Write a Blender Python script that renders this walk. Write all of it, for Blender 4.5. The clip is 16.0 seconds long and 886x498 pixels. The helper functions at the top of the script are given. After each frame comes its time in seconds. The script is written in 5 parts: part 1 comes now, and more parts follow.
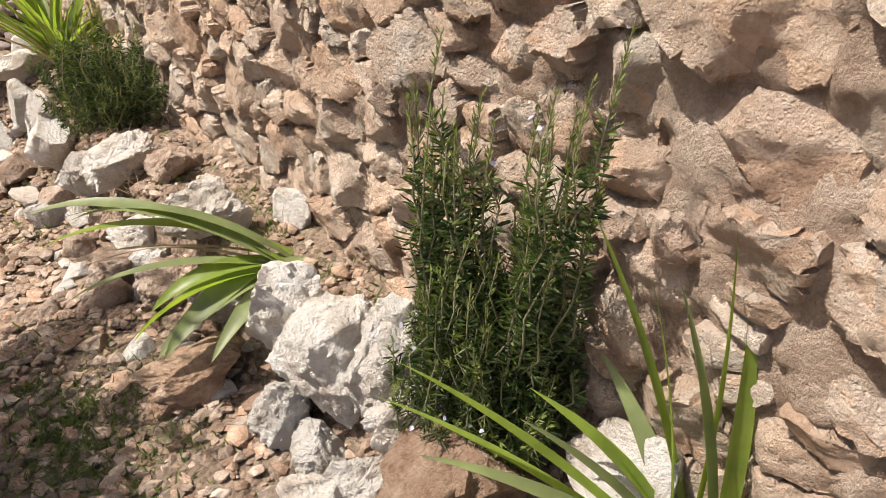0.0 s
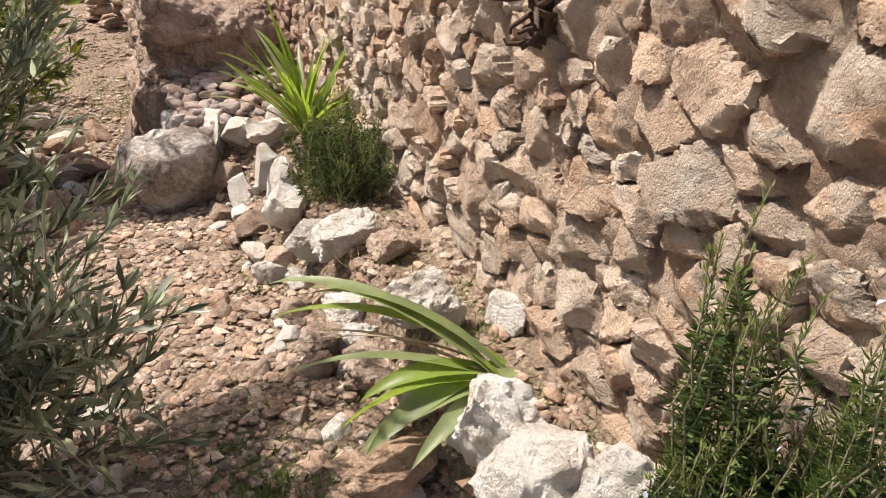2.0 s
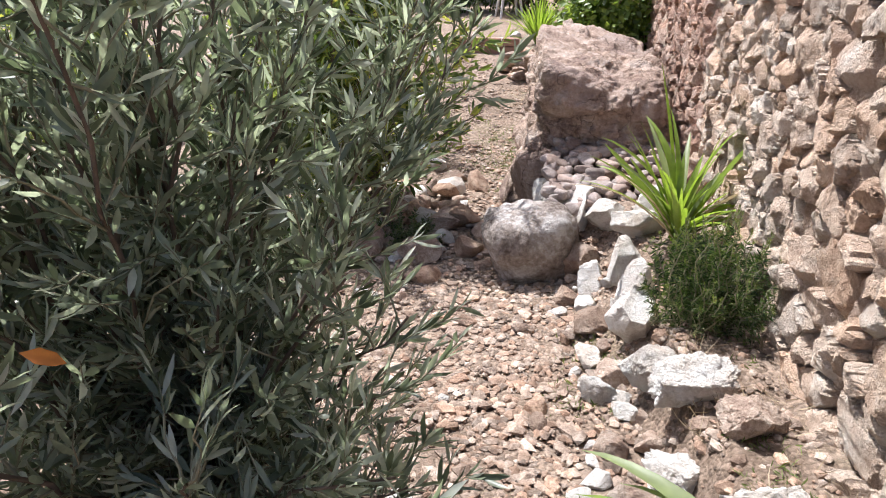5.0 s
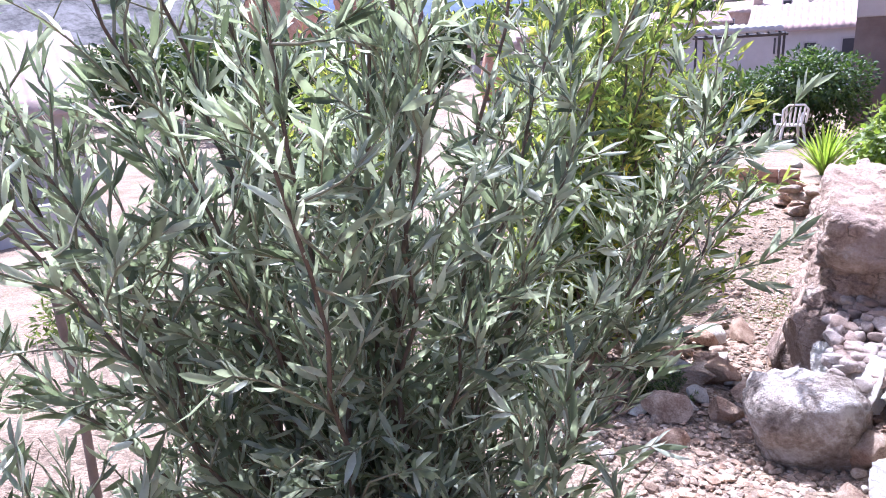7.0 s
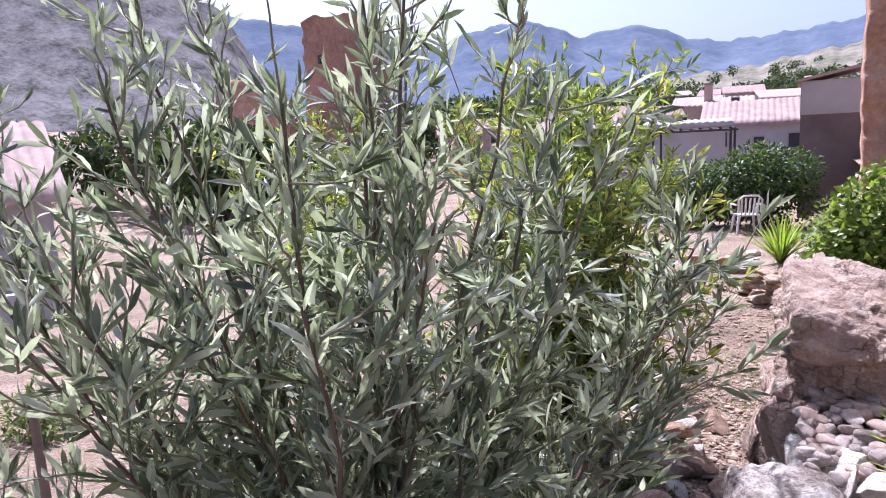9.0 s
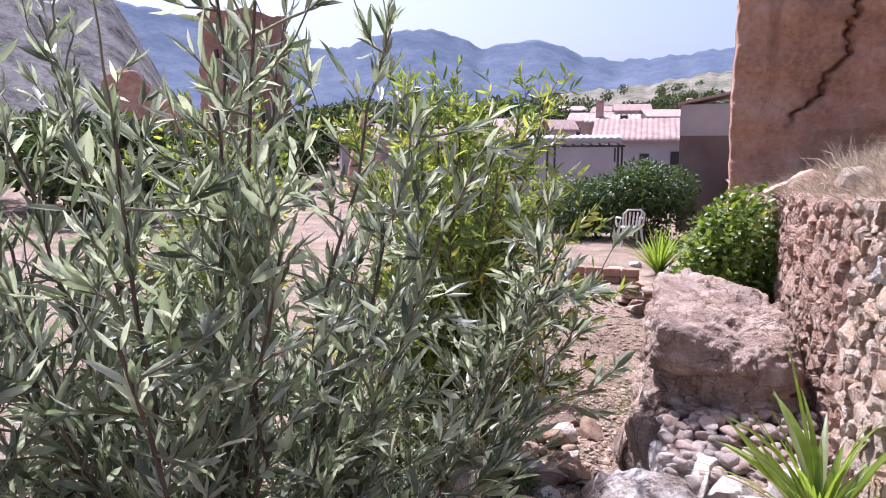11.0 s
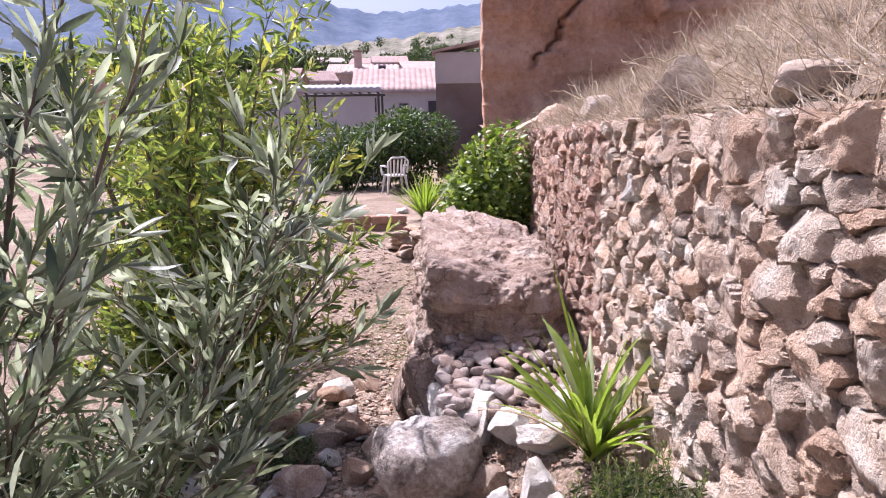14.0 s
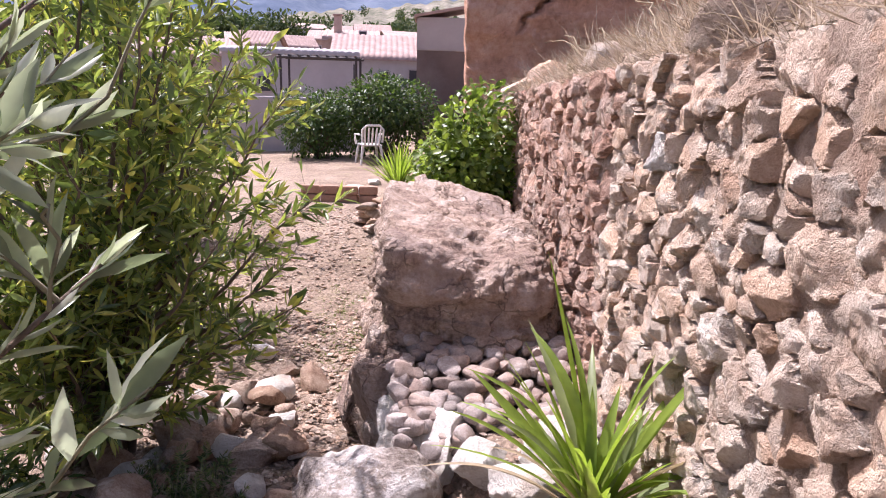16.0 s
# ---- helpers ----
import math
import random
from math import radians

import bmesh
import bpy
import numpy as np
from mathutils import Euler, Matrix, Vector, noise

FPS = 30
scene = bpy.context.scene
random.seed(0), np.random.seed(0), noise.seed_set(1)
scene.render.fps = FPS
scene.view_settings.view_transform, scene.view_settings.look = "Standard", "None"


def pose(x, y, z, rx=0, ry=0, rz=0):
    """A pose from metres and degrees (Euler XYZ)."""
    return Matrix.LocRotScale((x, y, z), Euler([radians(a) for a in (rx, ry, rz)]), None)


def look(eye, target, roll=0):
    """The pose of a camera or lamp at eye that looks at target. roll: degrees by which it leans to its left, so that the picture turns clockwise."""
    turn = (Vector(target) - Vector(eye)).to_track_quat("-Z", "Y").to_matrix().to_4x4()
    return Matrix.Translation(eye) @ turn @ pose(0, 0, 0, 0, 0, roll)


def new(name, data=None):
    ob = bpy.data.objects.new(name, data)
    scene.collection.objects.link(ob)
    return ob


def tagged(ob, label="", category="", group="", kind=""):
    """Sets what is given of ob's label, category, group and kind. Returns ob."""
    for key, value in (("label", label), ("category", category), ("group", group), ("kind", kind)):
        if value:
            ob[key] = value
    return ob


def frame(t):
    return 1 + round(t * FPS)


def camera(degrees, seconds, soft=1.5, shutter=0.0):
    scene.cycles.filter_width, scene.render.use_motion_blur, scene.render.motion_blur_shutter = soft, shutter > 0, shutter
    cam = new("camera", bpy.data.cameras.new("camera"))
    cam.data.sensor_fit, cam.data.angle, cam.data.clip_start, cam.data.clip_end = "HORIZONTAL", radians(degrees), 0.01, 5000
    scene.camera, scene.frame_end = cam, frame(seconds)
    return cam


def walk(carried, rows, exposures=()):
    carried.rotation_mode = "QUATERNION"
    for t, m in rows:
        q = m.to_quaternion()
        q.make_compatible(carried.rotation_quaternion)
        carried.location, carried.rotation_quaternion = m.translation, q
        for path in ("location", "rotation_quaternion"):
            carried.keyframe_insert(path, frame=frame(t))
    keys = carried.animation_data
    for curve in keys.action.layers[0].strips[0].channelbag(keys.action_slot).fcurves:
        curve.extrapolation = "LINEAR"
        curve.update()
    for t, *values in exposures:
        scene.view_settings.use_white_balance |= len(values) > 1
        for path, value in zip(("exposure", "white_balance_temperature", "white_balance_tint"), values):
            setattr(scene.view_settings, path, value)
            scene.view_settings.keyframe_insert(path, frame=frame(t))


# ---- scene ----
cam = camera(67.5, 16.0, 1.0)
PATH = [
    (0, (0.125, 0.108, 1.353), (1.168, 1.337, 0.17), 1.7),
    (0.5, (0.07, 0.227, 1.34), (1.022, 1.527, 0.154), 0.8),
    (1, (0.055, 0.279, 1.345), (0.833, 1.704, 0.177), 1.1),
    (1.5, (0.059, 0.287, 1.358), (0.84, 1.741, 0.229), 3.9),
    (2, (0.057, 0.297, 1.369), (0.749, 1.89, 0.377), 2.0),
    (2.5, (0.038, 0.304, 1.391), (0.615, 2.025, 0.552), 1.3),
    (3, (0.002, 0.319, 1.41), (0.296, 2.141, 0.641), 0.0),
    (3.5, (0.004, 0.346, 1.39), (0.099, 2.16, 0.553), 0.9),
    (3.7, (0.025, 0.357, 1.384), (0.063, 2.147, 0.493), 0.5),
    (5.8, (0.11, 0.783, 1.512), (-0.517, 2.473, 0.646), -1.8),
    (6, (0.104, 0.788, 1.518), (-0.627, 2.44, 0.66), -2.7),
    (6.5, (0.092, 0.728, 1.56), (-0.874, 2.335, 0.866), -3.4),
    (7, (0.087, 0.776, 1.557), (-0.942, 2.403, 1.014), -3.0),
    (7.5, (0.037, 0.746, 1.591), (-0.932, 2.444, 1.168), -1.0),
    (8, (0.039, 0.725, 1.607), (-0.934, 2.436, 1.249), -1.0),
    (8.2, (0.062, 0.732, 1.606), (-0.92, 2.443, 1.279), -2.4),
    (10.3, (0.069, 0.658, 1.689), (-0.793, 2.441, 1.409), -0.3),
    (10.5, (0.08, 0.7, 1.674), (-0.723, 2.511, 1.397), 0.3),
    (11, (0.14, 0.745, 1.672), (-0.55, 2.599, 1.38), -0.1),
    (11.5, (0.172, 0.767, 1.669), (-0.37, 2.668, 1.366), 1.3),
    (12, (0.212, 0.782, 1.661), (-0.155, 2.719, 1.329), 1.7),
    (12.5, (0.241, 0.773, 1.662), (0.025, 2.725, 1.286), 2.1),
    (13, (0.245, 0.798, 1.632), (0.057, 2.735, 1.171), 1.3),
    (13.5, (0.177, 0.93, 1.571), (0.072, 2.874, 1.113), -0.0),
    (14, (0.127, 1.101, 1.549), (0.107, 3.055, 1.118), -0.9),
    (14.5, (0.143, 1.305, 1.489), (0.097, 3.245, 1.005), 2.1),
    (15, (0.17, 1.539, 1.449), (0.202, 3.491, 1.014), 3.1),
    (15.5, (0.141, 1.717, 1.394), (0.184, 3.653, 0.896), 0.2),
    (16, (0.187, 1.849, 1.39), (0.237, 3.785, 0.889), 1.8),
]
EXPOSURE = [(0.0, 0.40, 6600, 13), (3.6, 0.44, 6550, 12), (5.9, 0.95, 5200, 16), (7.2, 1.35, 5100, 25), (8.2, 1.0, 5250, 27),
            (10.4, 0.62, 5500, 26), (13.0, 0.66, 5550, 28), (16.0, 0.76, 5850, 27)]
walk(cam, [(t, look(eye, target, roll)) for t, eye, target, roll in PATH], EXPOSURE)

# ---- sky and sun ----
TO_SUN = Vector((-0.37, 0.36, 0.86)).normalized()
world = bpy.data.worlds.new("sky")
scene.world = world
world.use_nodes = True
wn = world.node_tree
sky = wn.nodes.new("ShaderNodeTexSky")
sky.sky_type, sky.sun_disc = "NISHITA", False
sky.sun_elevation = math.asin(TO_SUN.z)
sky.sun_rotation = math.atan2(TO_SUN.x, TO_SUN.y)
sky.air_density, sky.dust_density, sky.ozone_density = 1.0, 5.0, 1.0
wn.nodes["Background"].inputs["Strength"].default_value = 0.12
wn.links.new(sky.outputs[0], wn.nodes["Background"].inputs[0])
sun_data = bpy.data.lights.new("sun", "SUN")
sun_data.energy, sun_data.angle, sun_data.color = 5.5, radians(0.55), (1.0, 0.95, 0.87)
sun = new("sun", sun_data)
sun.matrix_world = look(TO_SUN * 60, (0, 0, 0))


# ---- materials ----
def shade(name, rough=0.85):
    m = bpy.data.materials.new(name)
    m.use_nodes = True
    t = m.node_tree
    b = t.nodes["Principled BSDF"]
    b.inputs["Roughness"].default_value = rough
    b.inputs["Specular IOR Level"].default_value = 0.25
    return m, t, b


def noise_node(t, scale, detail=6, rough=0.6, coord=None):
    n = t.nodes.new("ShaderNodeTexNoise")
    n.inputs["Scale"].default_value, n.inputs["Detail"].default_value, n.inputs["Roughness"].default_value = scale, detail, rough
    if coord:
        t.links.new(coord, n.inputs["Vector"])
    return n.outputs["Fac"]


def ramp(t, fac, stops):
    r = t.nodes.new("ShaderNodeValToRGB")
    while len(r.color_ramp.elements) < len(stops):
        r.color_ramp.elements.new(0.5)
    for e, (p, c) in zip(r.color_ramp.elements, stops):
        e.position, e.color = p, (*c, 1)
    t.links.new(fac, r.inputs[0])
    return r.outputs[0]


def mixed(t, fac, a, b, how="MIX"):
    n = t.nodes.new("ShaderNodeMix")
    n.data_type, n.blend_type = "RGBA", how
    if isinstance(fac, float):
        n.inputs[0].default_value = fac
    else:
        t.links.new(fac, n.inputs[0])
    for k, v in ((6, a), (7, b)):
        if isinstance(v, tuple):
            n.inputs[k].default_value = (*v, 1)
        else:
            t.links.new(v, n.inputs[k])
    return n.outputs[2]


def math_node(t, how, a, b):
    n = t.nodes.new("ShaderNodeMath")
    n.operation = how
    for k, v in ((0, a), (1, b)):
        if isinstance(v, (int, float)):
            n.inputs[k].default_value = v
        else:
            t.links.new(v, n.inputs[k])
    return n.outputs[0]


def bump(t, b, height, strength, distance):
    n = t.nodes.new("ShaderNodeBump")
    n.inputs["Strength"].default_value, n.inputs["Distance"].default_value = strength, distance
    t.links.new(height, n.inputs["Height"])
    t.links.new(n.outputs[0], b.inputs["Normal"])


def rocky(name, dark, mid, light, stain, scale=6.0, per="object", relief=0.02, spread=0.3, pits=0.5, rough=0.9, tint=None, cracks=0.0):
    """Stone: broad patches, fine grain, pits and stains; every stone has its own tone."""
    m, t, b = shade(name, rough)
    co = t.nodes.new("ShaderNodeNewGeometry").outputs["Position"]
    if per == "object":
        rnd = t.nodes.new("ShaderNodeObjectInfo").outputs["Random"]
    else:
        rnd = t.nodes.new("ShaderNodeNewGeometry").outputs["Random Per Island"]
    broad = noise_node(t, scale, 5, 0.6, co)
    fine = noise_node(t, scale * 9, 8, 0.7, co)
    both = math_node(t, "ADD", math_node(t, "MULTIPLY", broad, 0.6), math_node(t, "MULTIPLY", fine, 0.4))
    col = ramp(t, both, [(0.38, dark), (0.5, mid), (0.61, light)])
    tone = ramp(t, rnd, [(0.0, (1 - spread,) * 3), (1.0, (1 + spread * 0.35,) * 3)])
    col = mixed(t, 1.0, col, tone, "MULTIPLY")
    if tint:
        hue = ramp(t, math_node(t, "FRACT", math_node(t, "MULTIPLY", rnd, 7.31), 0), [(0.35, (1, 1, 1)), (0.8, tint)])
        col = mixed(t, 1.0, col, hue, "MULTIPLY")
    smear = ramp(t, noise_node(t, scale * 0.45, 7, 0.65, co), [(0.5, (0, 0, 0)), (0.68, (1, 1, 1))])
    col = mixed(t, math_node(t, "MULTIPLY", smear, 0.55), col, stain)
    v = t.nodes.new("ShaderNodeTexVoronoi")
    v.inputs["Scale"].default_value = scale * 14
    t.links.new(co, v.inputs["Vector"])
    pit = ramp(t, v.outputs["Distance"], [(0.0, (0, 0, 0)), (0.35, (1, 1, 1))])
    h = math_node(t, "ADD", math_node(t, "MULTIPLY", fine, 1.0), math_node(t, "MULTIPLY", pit, pits * 0.4))
    h = math_node(t, "ADD", h, math_node(t, "MULTIPLY", noise_node(t, scale * 3, 8, 0.7, co), 1.2))
    if cracks:
        warp = t.nodes.new("ShaderNodeVectorMath")
        warp.operation = "ADD"
        wob = t.nodes.new("ShaderNodeTexNoise")
        wob.inputs["Scale"].default_value = 7.0
        wob.inputs["Detail"].default_value = 5.0
        t.links.new(co, wob.inputs["Vector"])
        small = t.nodes.new("ShaderNodeVectorMath")
        small.operation = "SCALE"
        small.inputs["Scale"].default_value = 0.28
        t.links.new(wob.outputs["Color"], small.inputs[0])
        t.links.new(co, warp.inputs[0])
        t.links.new(small.outputs[0], warp.inputs[1])
        net = t.nodes.new("ShaderNodeTexVoronoi")
        net.feature = "DISTANCE_TO_EDGE"
        net.inputs["Scale"].default_value = 6.0
        t.links.new(warp.outputs[0], net.inputs["Vector"])
        line = ramp(t, net.outputs["Distance"], [(0.0, (1, 1, 1)), (0.035, (0, 0, 0))])
        some = ramp(t, noise_node(t, 3.5, 3, 0.6, co), [(0.44, (0, 0, 0)), (0.58, (1, 1, 1))])
        line = math_node(t, "MULTIPLY", line, some)
        col = mixed(t, math_node(t, "MULTIPLY", line, 0.6 * cracks), col, (0.12, 0.08, 0.06))
        h = math_node(t, "SUBTRACT", h, math_node(t, "MULTIPLY", line, 1.2 * cracks))
    t.links.new(col, b.inputs["Base Color"])
    bump(t, b, h, 1.0, relief)
    return m


def leafy(name, colours, rough=0.5, glow=0.35, gloss=0.35, scale=30.0, through_tint=(1.25, 1.3, 0.6)):
    """A leaf that lets some light through; each leaf has its own tone."""
    m, t, b = shade(name, rough)
    b.inputs["Specular IOR Level"].default_value = gloss
    rnd = t.nodes.new("ShaderNodeNewGeometry").outputs["Random Per Island"]
    col = ramp(t, rnd, [(i / max(1, len(colours) - 1), c) for i, c in enumerate(colours)])
    co = t.nodes.new("ShaderNodeNewGeometry").outputs["Position"]
    var = ramp(t, noise_node(t, scale, 3, 0.6, co), [(0.3, (0.75, 0.75, 0.75)), (0.7, (1.15, 1.15, 1.1))])
    col = mixed(t, 1.0, col, var, "MULTIPLY")
    t.links.new(col, b.inputs["Base Color"])
    tr = t.nodes.new("ShaderNodeBsdfTranslucent")
    t.links.new(mixed(t, 1.0, col, through_tint, "MULTIPLY"), tr.inputs["Color"])
    mx = t.nodes.new("ShaderNodeMixShader")
    mx.inputs[0].default_value = glow
    t.links.new(b.outputs[0], mx.inputs[1])
    t.links.new(tr.outputs[0], mx.inputs[2])
    t.links.new(mx.outputs[0], t.nodes["Material Output"].inputs["Surface"])
    return m


def plain(name, colour, rough=0.8, var=0.25, scale=4.0, relief=0.004, dirt=(0.2, 0.17, 0.14)):
    m, t, b = shade(name, rough)
    co = t.nodes.new("ShaderNodeNewGeometry").outputs["Position"]
    n = noise_node(t, scale, 8, 0.65, co)
    lo = tuple(c * (1 - var) for c in colour)
    hi = tuple(min(1, c * (1 + var * 0.4)) for c in colour)
    col = ramp(t, n, [(0.3, lo), (0.7, hi)])
    s = ramp(t, noise_node(t, scale * 0.3, 6, 0.7, co), [(0.5, (0, 0, 0)), (0.75, (1, 1, 1))])
    col = mixed(t, math_node(t, "MULTIPLY", s, 0.4), col, dirt)
    t.links.new(col, b.inputs["Base Color"])
    bump(t, b, noise_node(t, scale * 12, 6, 0.7, co), 0.6, relief)
    return m


BEIGE = (0.48, 0.35, 0.255), (0.68, 0.55, 0.43), (0.80, 0.71, 0.60), (0.58, 0.39, 0.275)
REDDISH = (0.35, 0.21, 0.155), (0.54, 0.38, 0.29), (0.68, 0.53, 0.43), (0.44, 0.25, 0.18)
M_WALLSTONE = rocky("limestone_rubble", *BEIGE, 9.0, "object", 0.020, 0.22, 0.8, tint=(1.0, 0.88, 0.79))
M_WALLREST = rocky("limestone_rubble_rest", *BEIGE, 9.0, "island", 0.020, 0.22, 0.8, tint=(1.0, 0.88, 0.79))
M_WALLRED = rocky("red_stained_rubble", *REDDISH, 9.0, "object", 0.020, 0.22, 0.8, tint=(1.0, 0.88, 0.80))
M_WALLREDREST = rocky("red_stained_rubble_rest", *REDDISH, 9.0, "island", 0.020, 0.22, 0.8, tint=(1.0, 0.88, 0.80))
M_MORTAR = rocky("earth_mortar", (0.36, 0.25, 0.18), (0.56, 0.425, 0.32), (0.70, 0.57, 0.45), (0.46, 0.28, 0.19), 12.0, "object", 0.03, 0.0, 0.5)
M_WHITE = rocky("white_limestone", (0.60, 0.52, 0.43), (0.84, 0.785, 0.70), (0.90, 0.87, 0.81), (0.66, 0.52, 0.40), 9.0, "object", 0.025, 0.2, 0.6)
M_GREYROCK = rocky("weathered_boulder", (0.12, 0.09, 0.07), (0.44, 0.375, 0.32), (0.80, 0.76, 0.71), (0.17, 0.11, 0.085), 4.6, "object", 0.025, 0.05, 0.6)
M_SLAB = rocky("tan_boulder", (0.25, 0.165, 0.125), (0.52, 0.38, 0.29), (0.68, 0.55, 0.46), (0.30, 0.225, 0.20), 6.0, "object", 0.03, 0.05, 0.9, cracks=1.0)
M_PEBBLE = rocky("grey_pebble", (0.22, 0.175, 0.15), (0.36, 0.30, 0.265), (0.48, 0.42, 0.375), (0.36, 0.24, 0.18), 12.0, "object", 0.006, 0.35, 0.3, tint=(1.0, 0.90, 0.83))
M_RUBBLE = rocky("broken_stone", (0.26, 0.17, 0.125), (0.50, 0.38, 0.29), (0.66, 0.55, 0.45), (0.42, 0.25, 0.17), 11.0, "object", 0.02, 0.35, 0.6, tint=(1.0, 0.88, 0.78))
M_GRAVEL = rocky("gravel", (0.19, 0.135, 0.10), (0.38, 0.295, 0.225), (0.58, 0.485, 0.395), (0.29, 0.19, 0.13), 18.0, "island", 0.004, 0.5, 0.2, tint=(1.0, 0.86, 0.77))
M_ADOBE = rocky("red_rammed_earth", (0.32, 0.17, 0.11), (0.52, 0.29, 0.19), (0.62, 0.40, 0.29), (0.44, 0.28, 0.20), 1.6, "object", 0.05, 0.0, 0.6)
M_TOWER = rocky("tower_masonry", (0.22, 0.12, 0.085), (0.34, 0.20, 0.145), (0.44, 0.28, 0.21), (0.28, 0.2, 0.17), 0.35, "object", 0.1, 0.0, 0.4)
M_EARTH = rocky("bank_earth", (0.20, 0.14, 0.10), (0.36, 0.27, 0.195), (0.50, 0.40, 0.30), (0.26, 0.17, 0.11), 5.0, "object", 0.03, 0.0, 0.6)

M_OLIVE = leafy("olive_leaf", [(0.08, 0.10, 0.06), (0.20, 0.23, 0.15), (0.33, 0.36, 0.26), (0.46, 0.485, 0.39), (0.60, 0.62, 0.55)], 0.33, 0.5, 0.6, 30.0, (1.0, 1.07, 0.8))
M_ALMOND = leafy("almond_leaf", [(0.07, 0.11, 0.03), (0.14, 0.20, 0.06), (0.23, 0.30, 0.09), (0.33, 0.40, 0.12), (0.50, 0.48, 0.12)], 0.36, 0.5, 0.6, 30.0, (1.2, 1.2, 0.6))
M_ROSEMARY = leafy("rosemary_needle", [(0.02, 0.04, 0.015), (0.045, 0.085, 0.025), (0.10, 0.15, 0.04), (0.20, 0.25, 0.09)], 0.45, 0.25, 0.45)
M_ROSETIP = leafy("rosemary_tip", [(0.14, 0.19, 0.05), (0.22, 0.25, 0.08)], 0.5, 0.3, 0.3)
M_STRAP = leafy("strap_leaf", [(0.10, 0.17, 0.03), (0.22, 0.31, 0.05), (0.38, 0.46, 0.10)], 0.4, 0.48, 0.45, 14)
M_STRAPGREY = leafy("greyed_strap_leaf", [(0.15, 0.19, 0.075), (0.26, 0.30, 0.13)], 0.45, 0.35, 0.4, 12)
M_DRYLEAF = leafy("dry_leaf", [(0.34, 0.26, 0.16), (0.52, 0.43, 0.30)], 0.7, 0.25, 0.2, 30.0, (1.0, 0.95, 0.8))
M_VINE = leafy("vine_leaf", [(0.08, 0.125, 0.025), (0.17, 0.24, 0.045), (0.30, 0.37, 0.09)], 0.4, 0.42, 0.45)
M_LEMON = leafy("lemon_leaf", [(0.03, 0.06, 0.018), (0.06, 0.105, 0.028), (0.12, 0.17, 0.05)], 0.45, 0.35, 0.4)
M_FARTREE = leafy("far_tree_leaf", [(0.035, 0.06, 0.025), (0.06, 0.09, 0.035), (0.11, 0.13, 0.05)], 0.6, 0.25, 0.2, 2)
M_DRYGRASS = leafy("dry_grass", [(0.22, 0.165, 0.12), (0.40, 0.32, 0.23), (0.55, 0.46, 0.36), (0.70, 0.61, 0.50)], 0.7, 0.3, 0.2, 30.0, (1.0, 0.95, 0.85))
M_WEED = leafy("weed_leaf", [(0.11, 0.15, 0.05), (0.21, 0.25, 0.09)], 0.6, 0.35, 0.2)
M_BARK = plain("bark", (0.17, 0.12, 0.085), 0.9, 0.4, 20, 0.006)
M_TWIG = plain("young_twig", (0.26, 0.24, 0.15), 0.8, 0.3, 20, 0.003)
M_DARKROOT = plain("dead_root", (0.10, 0.065, 0.045), 0.95, 0.5, 25, 0.01)
M_FLOWER = leafy("pale_blue_flower", [(0.42, 0.42, 0.62), (0.55, 0.56, 0.72)], 0.7, 0.3, 0.2)
M_YELLOWLEAF = leafy("yellowed_leaf", [(0.5, 0.42, 0.03), (0.6, 0.5, 0.08)], 0.5, 0.4, 0.3)
M_ORANGELEAF = leafy("withered_orange_leaf", [(0.62, 0.2, 0.05), (0.6, 0.24, 0.06)], 0.6, 0.35, 0.3)
M_PLASTIC = plain("white_plastic", (0.72, 0.70, 0.66), 0.45, 0.08, 5, 0.0005, (0.5, 0.46, 0.4))
M_BRICK = plain("fired_brick", (0.40, 0.24, 0.17), 0.9, 0.3, 14, 0.004)
M_WHITEWALL = plain("whitewashed_wall", (0.46, 0.43, 0.44), 0.9, 0.14, 1.2, 0.01, (0.36, 0.32, 0.31))
M_GREYWALL = plain("grey_render", (0.42, 0.38, 0.37), 0.9, 0.15, 1.0, 0.01, (0.3, 0.26, 0.25))
M_BROWNWALL = plain("brown_render", (0.17, 0.125, 0.11), 0.9, 0.25, 1.6, 0.01, (0.28, 0.25, 0.24))
M_TILE = plain("clay_roof_tile", (0.40, 0.28, 0.245), 0.85, 0.35, 2.5, 0.01, (0.28, 0.2, 0.17))
M_PALETILE = plain("pale_roof_tile", (0.46, 0.34, 0.29), 0.85, 0.3, 2.5, 0.01, (0.34, 0.28, 0.25))
M_DARKMETAL = plain("dark_iron", (0.06, 0.05, 0.05), 0.6, 0.3, 10, 0.001)
M_PANE = plain("dark_window", (0.05, 0.05, 0.06), 0.15, 0.1, 2, 0.0005)
M_POST = plain("old_timber", (0.22, 0.17, 0.14), 0.9, 0.3, 12, 0.003)


def hill_material(name, low, mid, high, scale):
    m, t, b = shade(name, 1.0)
    co = t.nodes.new("ShaderNodeNewGeometry").outputs["Position"]
    n = math_node(t, "ADD", math_node(t, "MULTIPLY", noise_node(t, scale, 8, 0.7, co), 0.6), math_node(t, "MULTIPLY", noise_node(t, scale * 7, 6, 0.7, co), 0.4))
    t.links.new(ramp(t, n, [(0.38, low), (0.5, mid), (0.6, high)]), b.inputs["Base Color"])
    b.inputs["Specular IOR Level"].default_value = 0.0
    return m


